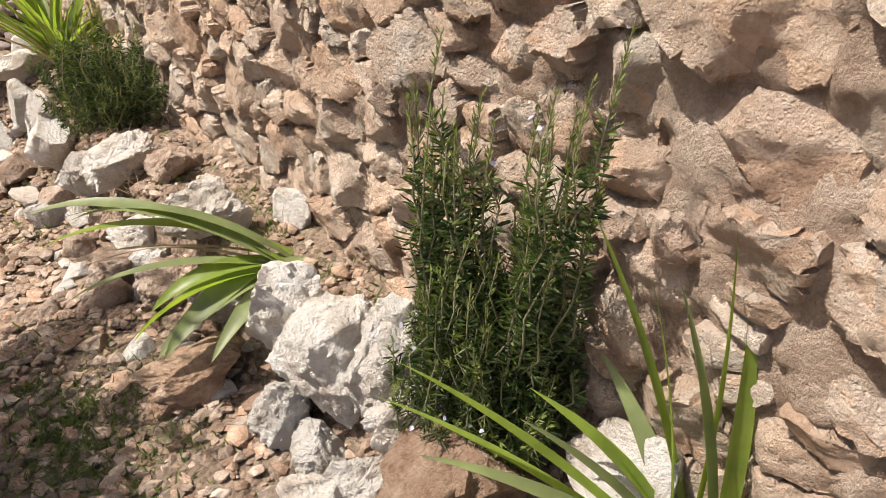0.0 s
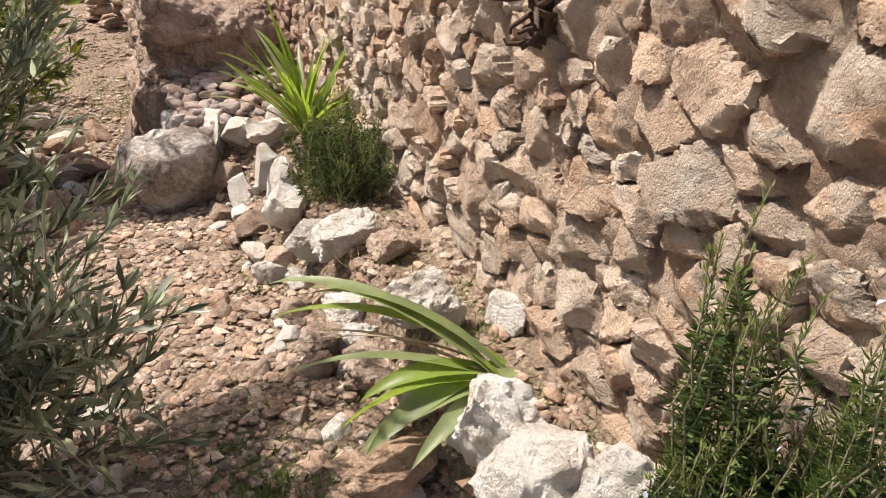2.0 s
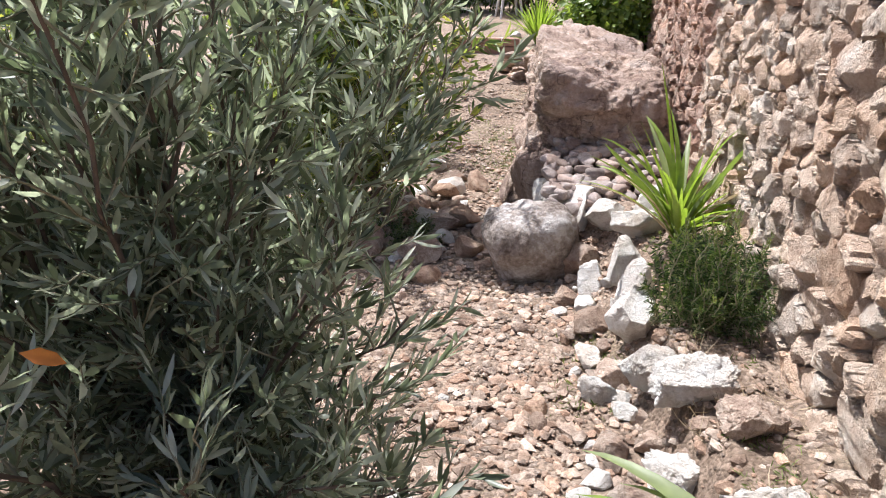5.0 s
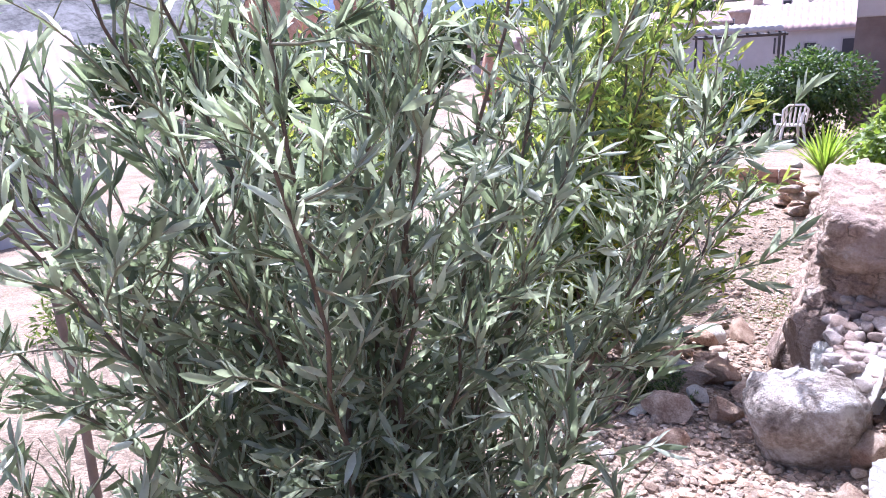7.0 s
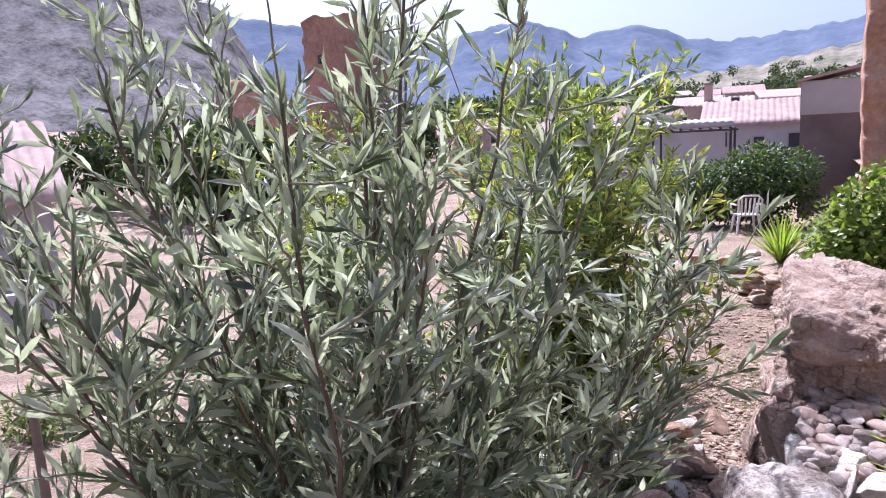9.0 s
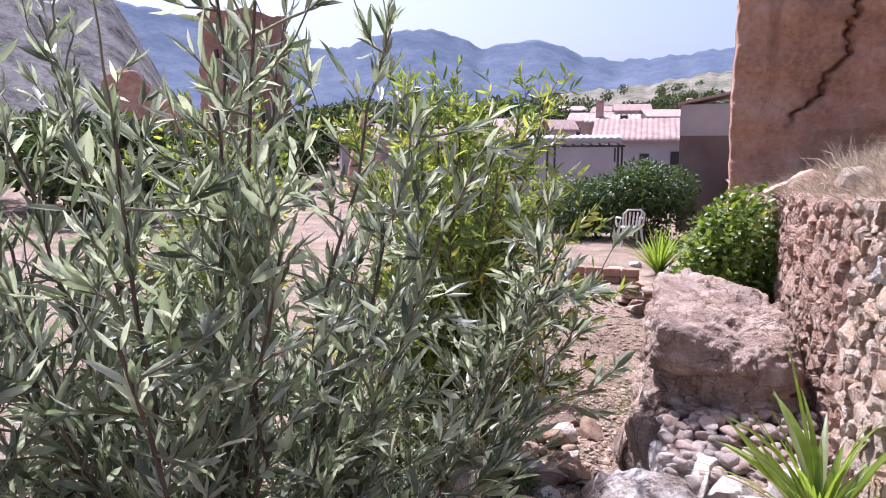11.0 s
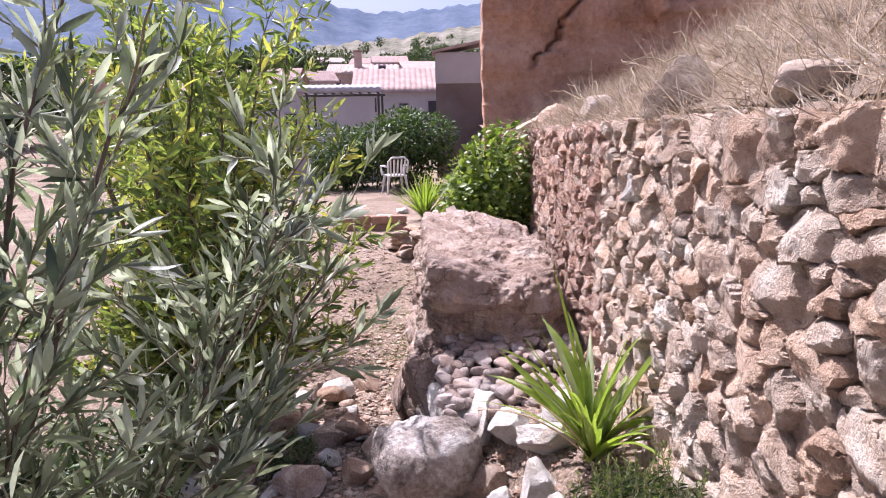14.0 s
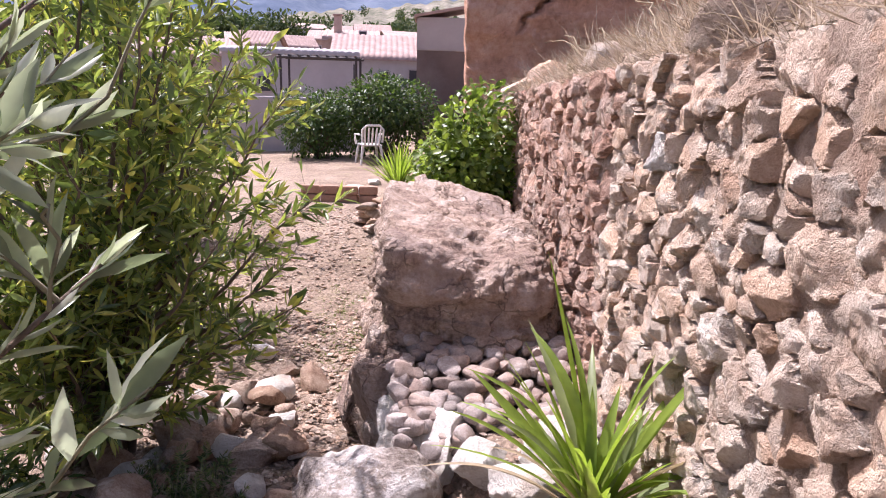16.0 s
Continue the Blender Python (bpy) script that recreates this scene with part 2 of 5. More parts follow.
# blue-grey base colour stands in for aerial haze over the wooded far hills
M_FARHILL = hill_material("haze_tinted_wooded_hills", (0.085, 0.11, 0.155), (0.11, 0.135, 0.185), (0.145, 0.17, 0.215), 0.012)
M_CRAG = hill_material("rocky_mountain", (0.045, 0.05, 0.045), (0.15, 0.14, 0.135), (0.22, 0.21, 0.205), 0.05)
M_NEARHILL = hill_material("dry_near_hill", (0.09, 0.10, 0.065), (0.20, 0.185, 0.145), (0.28, 0.255, 0.21), 0.05)


def ground_material():
    m, t, b = shade("stony_soil", 0.95)
    co = t.nodes.new("ShaderNodeNewGeometry").outputs["Position"]
    broad, fine = noise_node(t, 1.3, 6, 0.65, co), noise_node(t, 28, 10, 0.75, co)
    s = math_node(t, "ADD", math_node(t, "MULTIPLY", broad, 0.45), math_node(t, "MULTIPLY", fine, 0.55))
    col = ramp(t, s, [(0.36, (0.14, 0.10, 0.07)), (0.5, (0.28, 0.21, 0.155)), (0.64, (0.44, 0.35, 0.275))])
    green = ramp(t, noise_node(t, 1.9, 6, 0.7, co), [(0.56, (0, 0, 0)), (0.70, (1, 1, 1))])
    col = mixed(t, math_node(t, "MULTIPLY", green, 0.35), col, (0.24, 0.23, 0.10))
    v = t.nodes.new("ShaderNodeTexVoronoi")
    v.inputs["Scale"].default_value = 60
    t.links.new(co, v.inputs["Vector"])
    grit = ramp(t, v.outputs["Color"], [(0.2, (0.72, 0.70, 0.68)), (0.8, (1.22, 1.2, 1.17))])
    col = mixed(t, 1.0, col, grit, "MULTIPLY")
    t.links.new(col, b.inputs["Base Color"])
    h = math_node(t, "ADD", math_node(t, "MULTIPLY", v.outputs["Distance"], -0.7), fine)
    bump(t, b, h, 1.0, 0.02)
    return m


M_GROUND = ground_material()


# ---- mesh helpers ----
RNG = np.random.default_rng(7)


def mesh_of(name, verts, faces, material=None, smooth=True):
    me = bpy.data.meshes.new(name)
    me.from_pydata([tuple(v) for v in verts], [], [tuple(f) for f in faces])
    if smooth:
        me.polygons.foreach_set("use_smooth", [True] * len(me.polygons))
    if material:
        me.materials.append(material)
    me.update()
    return me


def crisp(me, degrees=24):
    """Keep broken edges sharp and the faces between them smooth."""
    me.set_sharp_from_angle(angle=radians(degrees))
    return me


def fast_mesh(name, verts, quads, material, smooth=True):
    """A mesh of equal polygons from arrays."""
    verts, quads = np.asarray(verts, np.float32), np.asarray(quads, np.int32)
    me = bpy.data.meshes.new(name)
    k = quads.shape[1]
    me.vertices.add(len(verts))
    me.vertices.foreach_set("co", verts.ravel())
    me.loops.add(quads.size)
    me.loops.foreach_set("vertex_index", quads.ravel())
    me.polygons.add(len(quads))
    me.polygons.foreach_set("loop_start", np.arange(0, quads.size, k, dtype=np.int32))
    me.polygons.foreach_set("use_smooth", [smooth] * len(quads))
    me.materials.append(material)
    me.update(calc_edges=True)
    me.validate()
    return me


def thing(name, place, label, category, group="", kind=""):
    ob = new(name)
    ob.location = place
    ob.empty_display_size = 0.05
    return tagged(ob, label, category, group, kind)


def put_part(name, me, parent, label=""):
    ob = new(name, me)
    ob.parent = parent
    if label:
        ob["label"] = label
    return ob


def wave(p, k, seed, octaves=3, gain=0.5):
    """Smooth numpy noise in about -1..1."""
    r = np.random.default_rng(seed)
    out, amp = np.zeros(len(p)), 1.0
    for _ in range(octaves):
        for _ in range(4):
            d = r.normal(size=3)
            d *= k / np.linalg.norm(d)
            q = p + 0.35 / k * np.sin(p[:, [1, 2, 0]] * k * 1.3 + r.uniform(0, 6, 3))
            out += amp * 0.4 * np.sin(q @ d + r.uniform(0, 6.28))
        k, amp = k * 2.1, amp * gain
    return out


def craggy(p, scale, seed, octaves=4):
    """Broken-stone relief in about -1..1: chipped facets with grain on them."""
    o = Vector((seed * 1.37 % 50, seed * 2.11 % 50, seed * 0.77 % 50))
    q = [Vector(v) * scale + o for v in p.tolist()]
    a = np.array([noise.fractal(v, 0.8, 2.1, octaves, noise_basis="PERLIN_ORIGINAL") for v in q])
    b = np.array([noise.noise(v * 0.9, noise_basis="VORONOI_F2F1") for v in q])
    return 0.75 * a + 0.7 * (b - b.mean())


def ico(level):
    bm = bmesh.new()
    bmesh.ops.create_icosphere(bm, subdivisions=level, radius=1)
    v = np.array([x.co[:] for x in bm.verts])
    f = np.array([[x.index for x in y.verts] for y in bm.faces])
    bm.free()
    return v, f


ICO = {n: ico(n) for n in (1, 2, 3, 4, 5)}


def rock_shape(size, seed, level=3, cuts=16, rough=0.07, sharp=0.96):
    """A broken stone: an ellipsoid cut by planes and roughened. size: full length, width, height."""
    r = np.random.default_rng(seed)
    v, f = ICO[level]
    v = v / (np.abs(v) ** 3.2).sum(1)[:, None] ** (1 / 3.2)
    for _ in range(cuts):
        d = r.normal(size=3)
        d /= np.linalg.norm(d)
        h = r.uniform(0.50, 0.92)
        over = v @ d - h
        v -= np.where(over > 0, over * sharp, 0)[:, None] * d
    v *= 1 + rough * wave(v, 2.3, seed + 1, 2)[:, None]
    if level > 2:
        v *= 1 + rough * 0.75 * craggy(v, 2.6, seed + 2, 5)[:, None]
    if level > 3:
        v *= 1 + rough * 0.35 * craggy(v, 7.5, seed + 3, 4)[:, None]
    span = v.max(0) - v.min(0)
    v = (v - (v.max(0) + v.min(0)) / 2) / span
    return v * np.array(size), f


def stone(name, place, size, seed, material, label, category="stone", group="", level=3, cuts=16, turn=None, tip=0.0, rough=0.07, sharp=0.96):
    v, f = rock_shape(size, seed, level, cuts, rough, sharp)
    ob = new(name, crisp(mesh_of(name, v, f, material), 34))
    ob.location = place
    ob.rotation_euler = (radians(tip), radians(tip * 0.6), radians(turn if turn is not None else (seed * 47) % 360))
    return tagged(ob, label, category, group)


def tube(points, r0, r1, sides=6):
    """Verts and quads of a tapered round bar along points."""
    pts = np.asarray(points, float)
    n = len(pts)
    tang = np.gradient(pts, axis=0)
    tang /= np.linalg.norm(tang, axis=1)[:, None] + 1e-9
    side = np.cross(tang, [0.31, 0.87, 0.38])
    side /= np.linalg.norm(side, axis=1)[:, None] + 1e-9
    up = np.cross(side, tang)
    rad = np.linspace(r0, r1, n)
    a = np.linspace(0, 2 * np.pi, sides, endpoint=False)
    v = (pts[:, None, :] + rad[:, None, None] * (np.cos(a)[None, :, None] * side[:, None, :] + np.sin(a)[None, :, None] * up[:, None, :])).reshape(-1, 3)
    i, j = np.meshgrid(np.arange(n - 1), np.arange(sides), indexing="ij")
    j2 = (j + 1) % sides
    q = np.stack([i * sides + j, i * sides + j2, (i + 1) * sides + j2, (i + 1) * sides + j], -1).reshape(-1, 4)
    return v, q


def join(pieces):
    vs, fs, k = [], [], 0
    for v, f in pieces:
        vs.append(np.asarray(v))
        fs.append(np.asarray(f) + k)
        k += len(v)
    return np.concatenate(vs), np.concatenate(fs)


def leaves(base, way, normal, length, width, curl=0.12):
    """Verts and triangles of many folded lance-shaped leaves, from arrays."""
    base, way, normal = (np.asarray(a, float) for a in (base, way, normal))
    way = way / (np.linalg.norm(way, axis=1)[:, None] + 1e-9)
    side = np.cross(way, normal)
    side /= np.linalg.norm(side, axis=1)[:, None] + 1e-9
    up = np.cross(side, way)
    L, W = np.asarray(length)[:, None], np.asarray(width)[:, None]
    a = base
    m1 = base + way * L * 0.35 - up * L * curl * 0.3
    m2 = base + way * L * 0.7 - up * L * curl * 0.7
    tip = base + way * L - up * L * curl * 1.6
    lift = up * W * 0.18
    v = np.stack([a, m1 + side * W * 0.5 + lift, m1, m1 - side * W * 0.5 + lift, m2 + side * W * 0.42 + lift, m2, m2 - side * W * 0.42 + lift, tip], 1)
    t = np.array([[0, 1, 2], [0, 2, 3], [1, 4, 2], [4, 5, 2], [2, 5, 3], [5, 6, 3], [4, 7, 5], [5, 7, 6]])
    n = len(base)
    return v.reshape(-1, 3), (t[None] + 8 * np.arange(n)[:, None, None]).reshape(-1, 3)


def bend(p0, p1, sag=0.0, n=8, wob=0.0, r=None):
    s = np.linspace(0, 1, n)[:, None]
    p = np.asarray(p0) * (1 - s) + np.asarray(p1) * s
    p[:, 2] += (sag * 4 * s * (1 - s))[:, 0]
    if wob:
        p[1:-1] += r.normal(size=(n - 2, 3)) * wob
    return p


# ---- lie of the land ----
def lerp_at(y, ys, zs):
    return np.interp(y, ys, zs)


PATH_Y, PATH_Z = (-3, 0, 1.7, 2.6, 3.8, 5, 8, 11, 17, 30), (0.2, 0.14, 0.06, -0.07, -0.27, -0.40, -0.40, -0.42, -0.56, -0.6)
KERB_Y, KERB_X = (-3, 0.3, 0.85, 1.3, 1.75, 2.4, 2.9, 3.4, 3.8, 4.15, 4.5, 5.0, 6.3, 8, 10, 12), (0.5, 0.52, 0.6, 0.58, 0.56, 0.52, 0.48, 0.44, 0.36, 0.16, 0.04, 0.1, 0.3, 0.0, -0.15, 0.1)
BED_Y, BED_Z = (-3, 0.5, 1.8, 2.8, 3.5, 3.9, 4.2, 4.6, 6, 8, 10, 12), (0.3, 0.27, 0.25, 0.16, 0.16, 0.12, 0.08, 0.20, 0.2, 0.05, -0.2, -0.42)
TOP_Y, TOP_Z = (-3, 0, 2.1, 3.7, 4.9, 7, 8, 10, 13), (1.56, 1.56, 1.53, 1.46, 1.41, 1.30, 1.22, 1.08, 0.9)
WALL_X = 0.87


def smooth(a):
    a = np.clip(a, 0, 1)
    return a * a * (3 - 2 * a)


def land(x, y):
    """Height of the ground, without its finest bumps."""
    x, y = np.asarray(x, float), np.asarray(y, float)
    z = lerp_at(y, PATH_Y, PATH_Z)
    left = np.clip(-x - 1.4, 0, 12)
    z = z - 0.05 * left
    soft = 0.16 + 0.30 * smooth((y - 2.6) / 0.5) * smooth((4.3 - y) / 0.3)
    bed = smooth((x - lerp_at(y, KERB_Y, KERB_X)) / soft + 0.5)
    z = z + bed * (lerp_at(y, BED_Y, BED_Z) - z)
    dist = np.hypot(x, y)
    z = z + np.clip(dist - 32, 0, 600) * 0.055
    p = np.stack([x.ravel(), y.ravel(), 0 * x.ravel()], 1)
    near = np.exp(-dist / 25)
    z = z + near * (0.018 * wave(p, 2.2, 3, 2).reshape(x.shape) + 0.012 * wave(p, 9.0, 4, 2).reshape(x.shape))
    return z


def height(x, y):
    return float(land(np.array([x]), np.array([y]))[0])


def axis(fine, lo, hi, end, growth=1.22):
    a = list(np.arange(lo, hi + fine / 2, fine))
    step = fine
    up, down = [hi], [lo]
    while up[-1] < end:
        step *= growth
        up.append(up[-1] + step)
    step = fine
    while down[-1] > -end:
        step *= growth
        down.append(down[-1] - step)
    return np.array(down[:0:-1] + a + up[1:])


xs, ys = axis(0.035, -2.6, 1.0, 2500), axis(0.035, -1.0, 8.0, 2500)
gx, gy = np.meshgrid(xs, ys, indexing="ij")
gz = land(gx, gy)
gp = np.stack([gx.ravel(), gy.ravel(), gz.ravel()], 1)
near = (np.abs(gx) < 3) & (gy > -2) & (gy < 9)
gp[:, 2] += (near.ravel()) * (0.008 * wave(gp * [1, 1, 0], 30.0, 5, 2) + 0.004 * wave(gp * [1, 1, 0], 75.0, 6, 1))
ni, nj = len(xs), len(ys)
ii, jj = np.meshgrid(np.arange(ni - 1), np.arange(nj - 1), indexing="ij")
gq = np.stack([ii * nj + jj, (ii + 1) * nj + jj, (ii + 1) * nj + jj + 1, ii * nj + jj + 1], -1).reshape(-1, 4)
tagged(new("ground", fast_mesh("ground", gp, gq, M_GROUND)), "pale stony soil path with gravel and thin weeds", "ground", kind="structure")


# ---- the retaining wall ----
def wall_top(y):
    return np.interp(y, TOP_Y, TOP_Z)


WALL_Y0, WALL_Y1 = -2.5, 10.6
wy = np.concatenate([np.arange(WALL_Y0, -0.4, 0.04), np.arange(-0.4, 4.6, 0.012), np.arange(4.6, WALL_Y1, 0.03)])
ws = np.linspace(0, 1, 180)
ay, as_ = np.meshgrid(wy, ws, indexing="ij")
foot = -0.6
az_ = foot + as_ * (wall_top(ay) + 0.02 * np.sin(ay * 5.1) + 0.02 * np.sin(ay * 13.0) - foot)
wp = np.stack([0 * ay.ravel(), ay.ravel(), az_.ravel()], 1)
depth = -0.020 * craggy(wp, 9, 11, 5) - 0.010 * craggy(wp, 30, 12, 4) + 0.012 * wave(wp, 5, 13, 2)
lean = (az_.ravel() - 0.2) * 0.012
wp[:, 0] = WALL_X + 0.012 + lean + depth
n0, n1 = ay.shape
ii, jj = np.meshgrid(np.arange(n0 - 1), np.arange(n1 - 1), indexing="ij")
wq = np.stack([ii * n1 + jj, ii * n1 + jj + 1, (ii + 1) * n1 + jj + 1, (ii + 1) * n1 + jj], -1).reshape(-1, 4)
back = wp.reshape(n0, n1, 3)[:, -1, :].copy()
back[:, 0] += 0.4
low = back.copy()
low[:, 2] = foot
base = len(wp)
wp = np.concatenate([wp, back, low])
k = np.arange(n0 - 1)
topq = np.stack([k * n1 + n1 - 1, base + k, base + k + 1, (k + 1) * n1 + n1 - 1], 1)
backq = np.stack([base + k, base + n0 + k, base + n0 + k + 1, base + k + 1], 1)
wall = tagged(new("wall_east", fast_mesh("wall_east", wp, np.concatenate([wq, topq, backq]), M_MORTAR)),
              "old rubble retaining wall of beige limestone and earth mortar", "wall", kind="structure")

# the stones in the wall: seeds in courses, larger where large stones show
FEATURE = [(0.42, 0.98, 0.17), (0.59, 1.03, 0.13), (0.38, 0.86, 0.13), (1.10, 0.90, 0.15), (0.84, 0.98, 0.12), (0.57, 0.88, 0.10), (0.50, 1.12, 0.16),
           (1.13, 1.08, 0.13), (1.36, 0.92, 0.10), (1.71, 1.22, 0.13), (2.20, 1.07, 0.15), (1.96, 1.04, 0.11), (4.18, 1.28, 0.15), (3.86, 1.19, 0.12),
           (3.52, 1.36, 0.12), (3.02, 1.30, 0.12), (3.09, 1.00, 0.13), (2.98, 0.86, 0.11), (3.24, 0.70, 0.12), (3.19, 1.24, 0.10), (2.80, 1.02, 0.13),
           (4.25, 0.82, 0.14), (4.40, 0.54, 0.14), (0.20, 0.75, 0.15), (0.30, 1.25, 0.15), (2.5, 0.75, 0.12), (1.9, 0.75, 0.11)]
seeds = [(a, b, c * 0.50) for a, b, c in FEATURE]
r = np.random.default_rng(21)
for _ in range(14000):
    y = r.uniform(WALL_Y0 + 0.1, WALL_Y1 - 0.2)
    z = r.uniform(-0.35, wall_top(y) - 0.02)
    rad = r.choice([0.030, 0.046, 0.068, 0.095], p=[0.30, 0.32, 0.25, 0.13]) * (1.0 if y < 5.5 else 1.35)
    if all(math.hypot((y - a) / 1.45, (z - b) * 1.30) > (rad + c) * 0.88 for a, b, c in seeds if abs(a - y) < 0.5):
        seeds.append((y, z, rad))


def clip_cell(poly, nx, ny, d):
    out = []
    for i, p in enumerate(poly):
        q = poly[(i + 1) % len(poly)]
        a, b = p[0] * nx + p[1] * ny - d, q[0] * nx + q[1] * ny - d
        if a <= 0:
            out.append(p)
        if a * b < 0:
            s = a / (a - b)
            out.append((p[0] + (q[0] - p[0]) * s, p[1] + (q[1] - p[1]) * s))
    return out


def cell_of(i):
    """The power cell of a seed, in wall metres round the seed, squeezed so that stones lie flat."""
    y, z, c = seeds[i]
    lid = min(0.13, float(wall_top(y)) + 0.02 - z)
    poly = [(-0.19, -0.13), (0.19, -0.13), (0.19, lid), (-0.19, lid)]
    for j, (a, b, e) in enumerate(seeds):
        if j != i and abs(a - y) < 0.6 and abs(b - z) < 0.5:
            dy, dz = (a - y), (b - z) * 1.5
            d2 = dy * dy + dz * dz
            s = 0.5 + (c * c - e * e) * 0.9 / d2
            poly = clip_cell(poly, dy, dz * 1.5, d2 * min(max(s, 0.12), 0.88))
            if len(poly) < 3:
                return poly
    return poly


def wall_stone_shape(poly, seed):
    """A broken face: chipped outline, planes cut across it, rough grain; local x looks into the wall."""
    r = np.random.default_rng(seed)
    p = np.array(poly)
    mid = p.mean(0)
    large = min(np.ptp(p, axis=0)) > 0.10
    n = 56 if large else 30
    shells = (1.0, 0.99, 0.95, 0.88, 0.80, 0.71, 0.62, 0.52, 0.42, 0.31, 0.2, 0.1, 0.0) if large else (1.0, 0.99, 0.93, 0.82, 0.66, 0.46, 0.24, 0.0)
    closed = np.concatenate([p, p[:1]])
    run = np.concatenate([[0], np.cumsum(np.linalg.norm(np.diff(closed, axis=0), axis=1))])
    s = np.linspace(0, run[-1], n, endpoint=False)
    ring = np.stack([np.interp(s, run, closed[:, k]) for k in (0, 1)], 1)
    ring = 0.12 * np.roll(ring, 1, 0) + 0.76 * ring + 0.12 * np.roll(ring, -1, 0)
    grow = max(0.02, min(np.ptp(ring, axis=0)))
    ring = mid + (ring - mid) * (1 - min(0.3, 0.006 / grow) - 0.05 * r.random())
    ring += r.normal(size=ring.shape) * grow * 0.03
    proud = r.uniform(-0.004, 0.030) * min(1.0, grow / 0.10 + 0.25) + 0.008
    tilt = r.normal(size=2) * 0.2
    cut = [(r.uniform(0, 6.28), r.uniform(0.35, 1.3), r.uniform(0.12, 0.42) * grow) for _ in range(5)]
    v = []
    for f in shells:
        q = mid + (ring - mid) * f
        if f == 0.0:
            q = q[:1]
        d = q - mid
        x = -proud + np.clip(d @ tilt, -0.018, 0.018)
        for a, slope, start in cut:
            x = np.maximum(x, -proud + slope * (d @ [math.cos(a), math.sin(a)] - start))
        x = np.minimum(x, 0.024 - proud * 0.6)
        if f > 0.985:
            x = x * 0 + 0.06 if f == 1.0 else x + 0.010
        v.append(np.stack([x, q[:, 0], q[:, 1]], 1))
    v = np.concatenate(v)
    v[n:, 0] -= (0.007 * craggy(v[n:], 11, seed, 2) + 0.0042 * craggy(v[n:], 30, seed + 7, 3)) * min(1, grow / 0.07)
    v[n:4 * n, 1:] += 0.0025 * r.normal(size=(3 * n, 2)) * min(1, grow / 0.1)
    faces = []
    m = len(shells) - 2
    for a in range(m):
        for b in range(n):
            c = (b + 1) % n
            faces.append((a * n + b, a * n + c, (a + 1) * n + c, (a + 1) * n + b))
    faces += [(m * n + b, m * n + (b + 1) % n, (m + 1) * n) for b in range(n)]
    return v, [f[::-1] for f in faces]


near_first = sorted(range(len(seeds)), key=lambda i: -1 if i == 13 else abs(seeds[i][0] - 2.2) + (0.4 if seeds[i][1] < 0.2 else 0))
rest, made = {}, 0
for i in near_first:
    y, z, c = seeds[i]
    poly = cell_of(i)
    if len(poly) < 3:
        continue
    v, f = wall_stone_shape(poly, 400 + i)
    at = np.array([WALL_X + (z - 0.2) * 0.012, y, z])
    if made < 298:
        ob = new("stone", crisp(mesh_of("stone", v, f, M_WHITE if i == 13 else M_WALLRED if y > 4.15 + 0.3 * math.sin(z * 9) else M_WALLSTONE)))
        ob.parent, ob.location = wall, at
        made += 1
    else:
        rv, rf, rn = rest.setdefault(y > 4.3, ([], [], [0]))
        rf += [tuple(k + rn[0] for k in g) for g in f]
        rv.append(v + at)
        rn[0] += len(v)
for red, (rv, rf, _) in rest.items():
    tagged(put_part("far_stones", crisp(mesh_of("far_stones", np.concatenate(rv), rf, M_WALLREDREST if red else M_WALLREST)), wall), kind="stuff")

# ---- the bank above the wall ----
bx, by = np.arange(0.98, 14, 0.12), np.arange(-3, 22, 0.12)
cx, cy = np.meshgrid(bx, by, indexing="ij")


def bank(x, y):
    x, y = np.asarray(x, float), np.asarray(y, float)
    p = np.stack([x.ravel(), y.ravel(), 0 * x.ravel()], 1)
    rise = 0.46 * np.minimum(x - 0.95, 2.2) + 0.12 * np.clip(x - 3.15, 0, 20)
    rise = rise * (1 - 0.75 * smooth((y - 6.0) / 5.0))
    return wall_top(y) + 0.02 + rise + (0.05 * wave(p, 2.5, 31, 3)).reshape(x.shape) * np.minimum(1, (x - 0.9) * 2)


cz = bank(cx, cy)
cp = np.stack([cx.ravel(), cy.ravel(), cz.ravel()], 1)
n0, n1 = cx.shape
ii, jj = np.meshgrid(np.arange(n0 - 1), np.arange(n1 - 1), indexing="ij")
cq = np.stack([ii * n1 + jj, (ii + 1) * n1 + jj, (ii + 1) * n1 + jj + 1, ii * n1 + jj + 1], -1).reshape(-1, 4)
tagged(new("bank", fast_mesh("bank", cp, cq, M_EARTH)), "dry earth bank rising behind the retaining wall", "ground", kind="structure")


# ---- boulders and kerb stones ----
def on_ground(x, y, h, sink=0.25):
    return (x, y, height(x, y) + h * (0.5 - sink))


# round grey boulder at the turn of the bed
v, f = rock_shape((0.50, 0.46, 0.54), 8, 5, 8, 0.085, 0.75)
ob = new("boulder", mesh_of("boulder", v, f, M_GREYROCK))
ob.location, ob.rotation_euler = (0.01, 3.86, -0.10), (radians(6), radians(-8), radians(25))
tagged(ob, "rounded grey and white weathered boulder beside the path", "boulder")


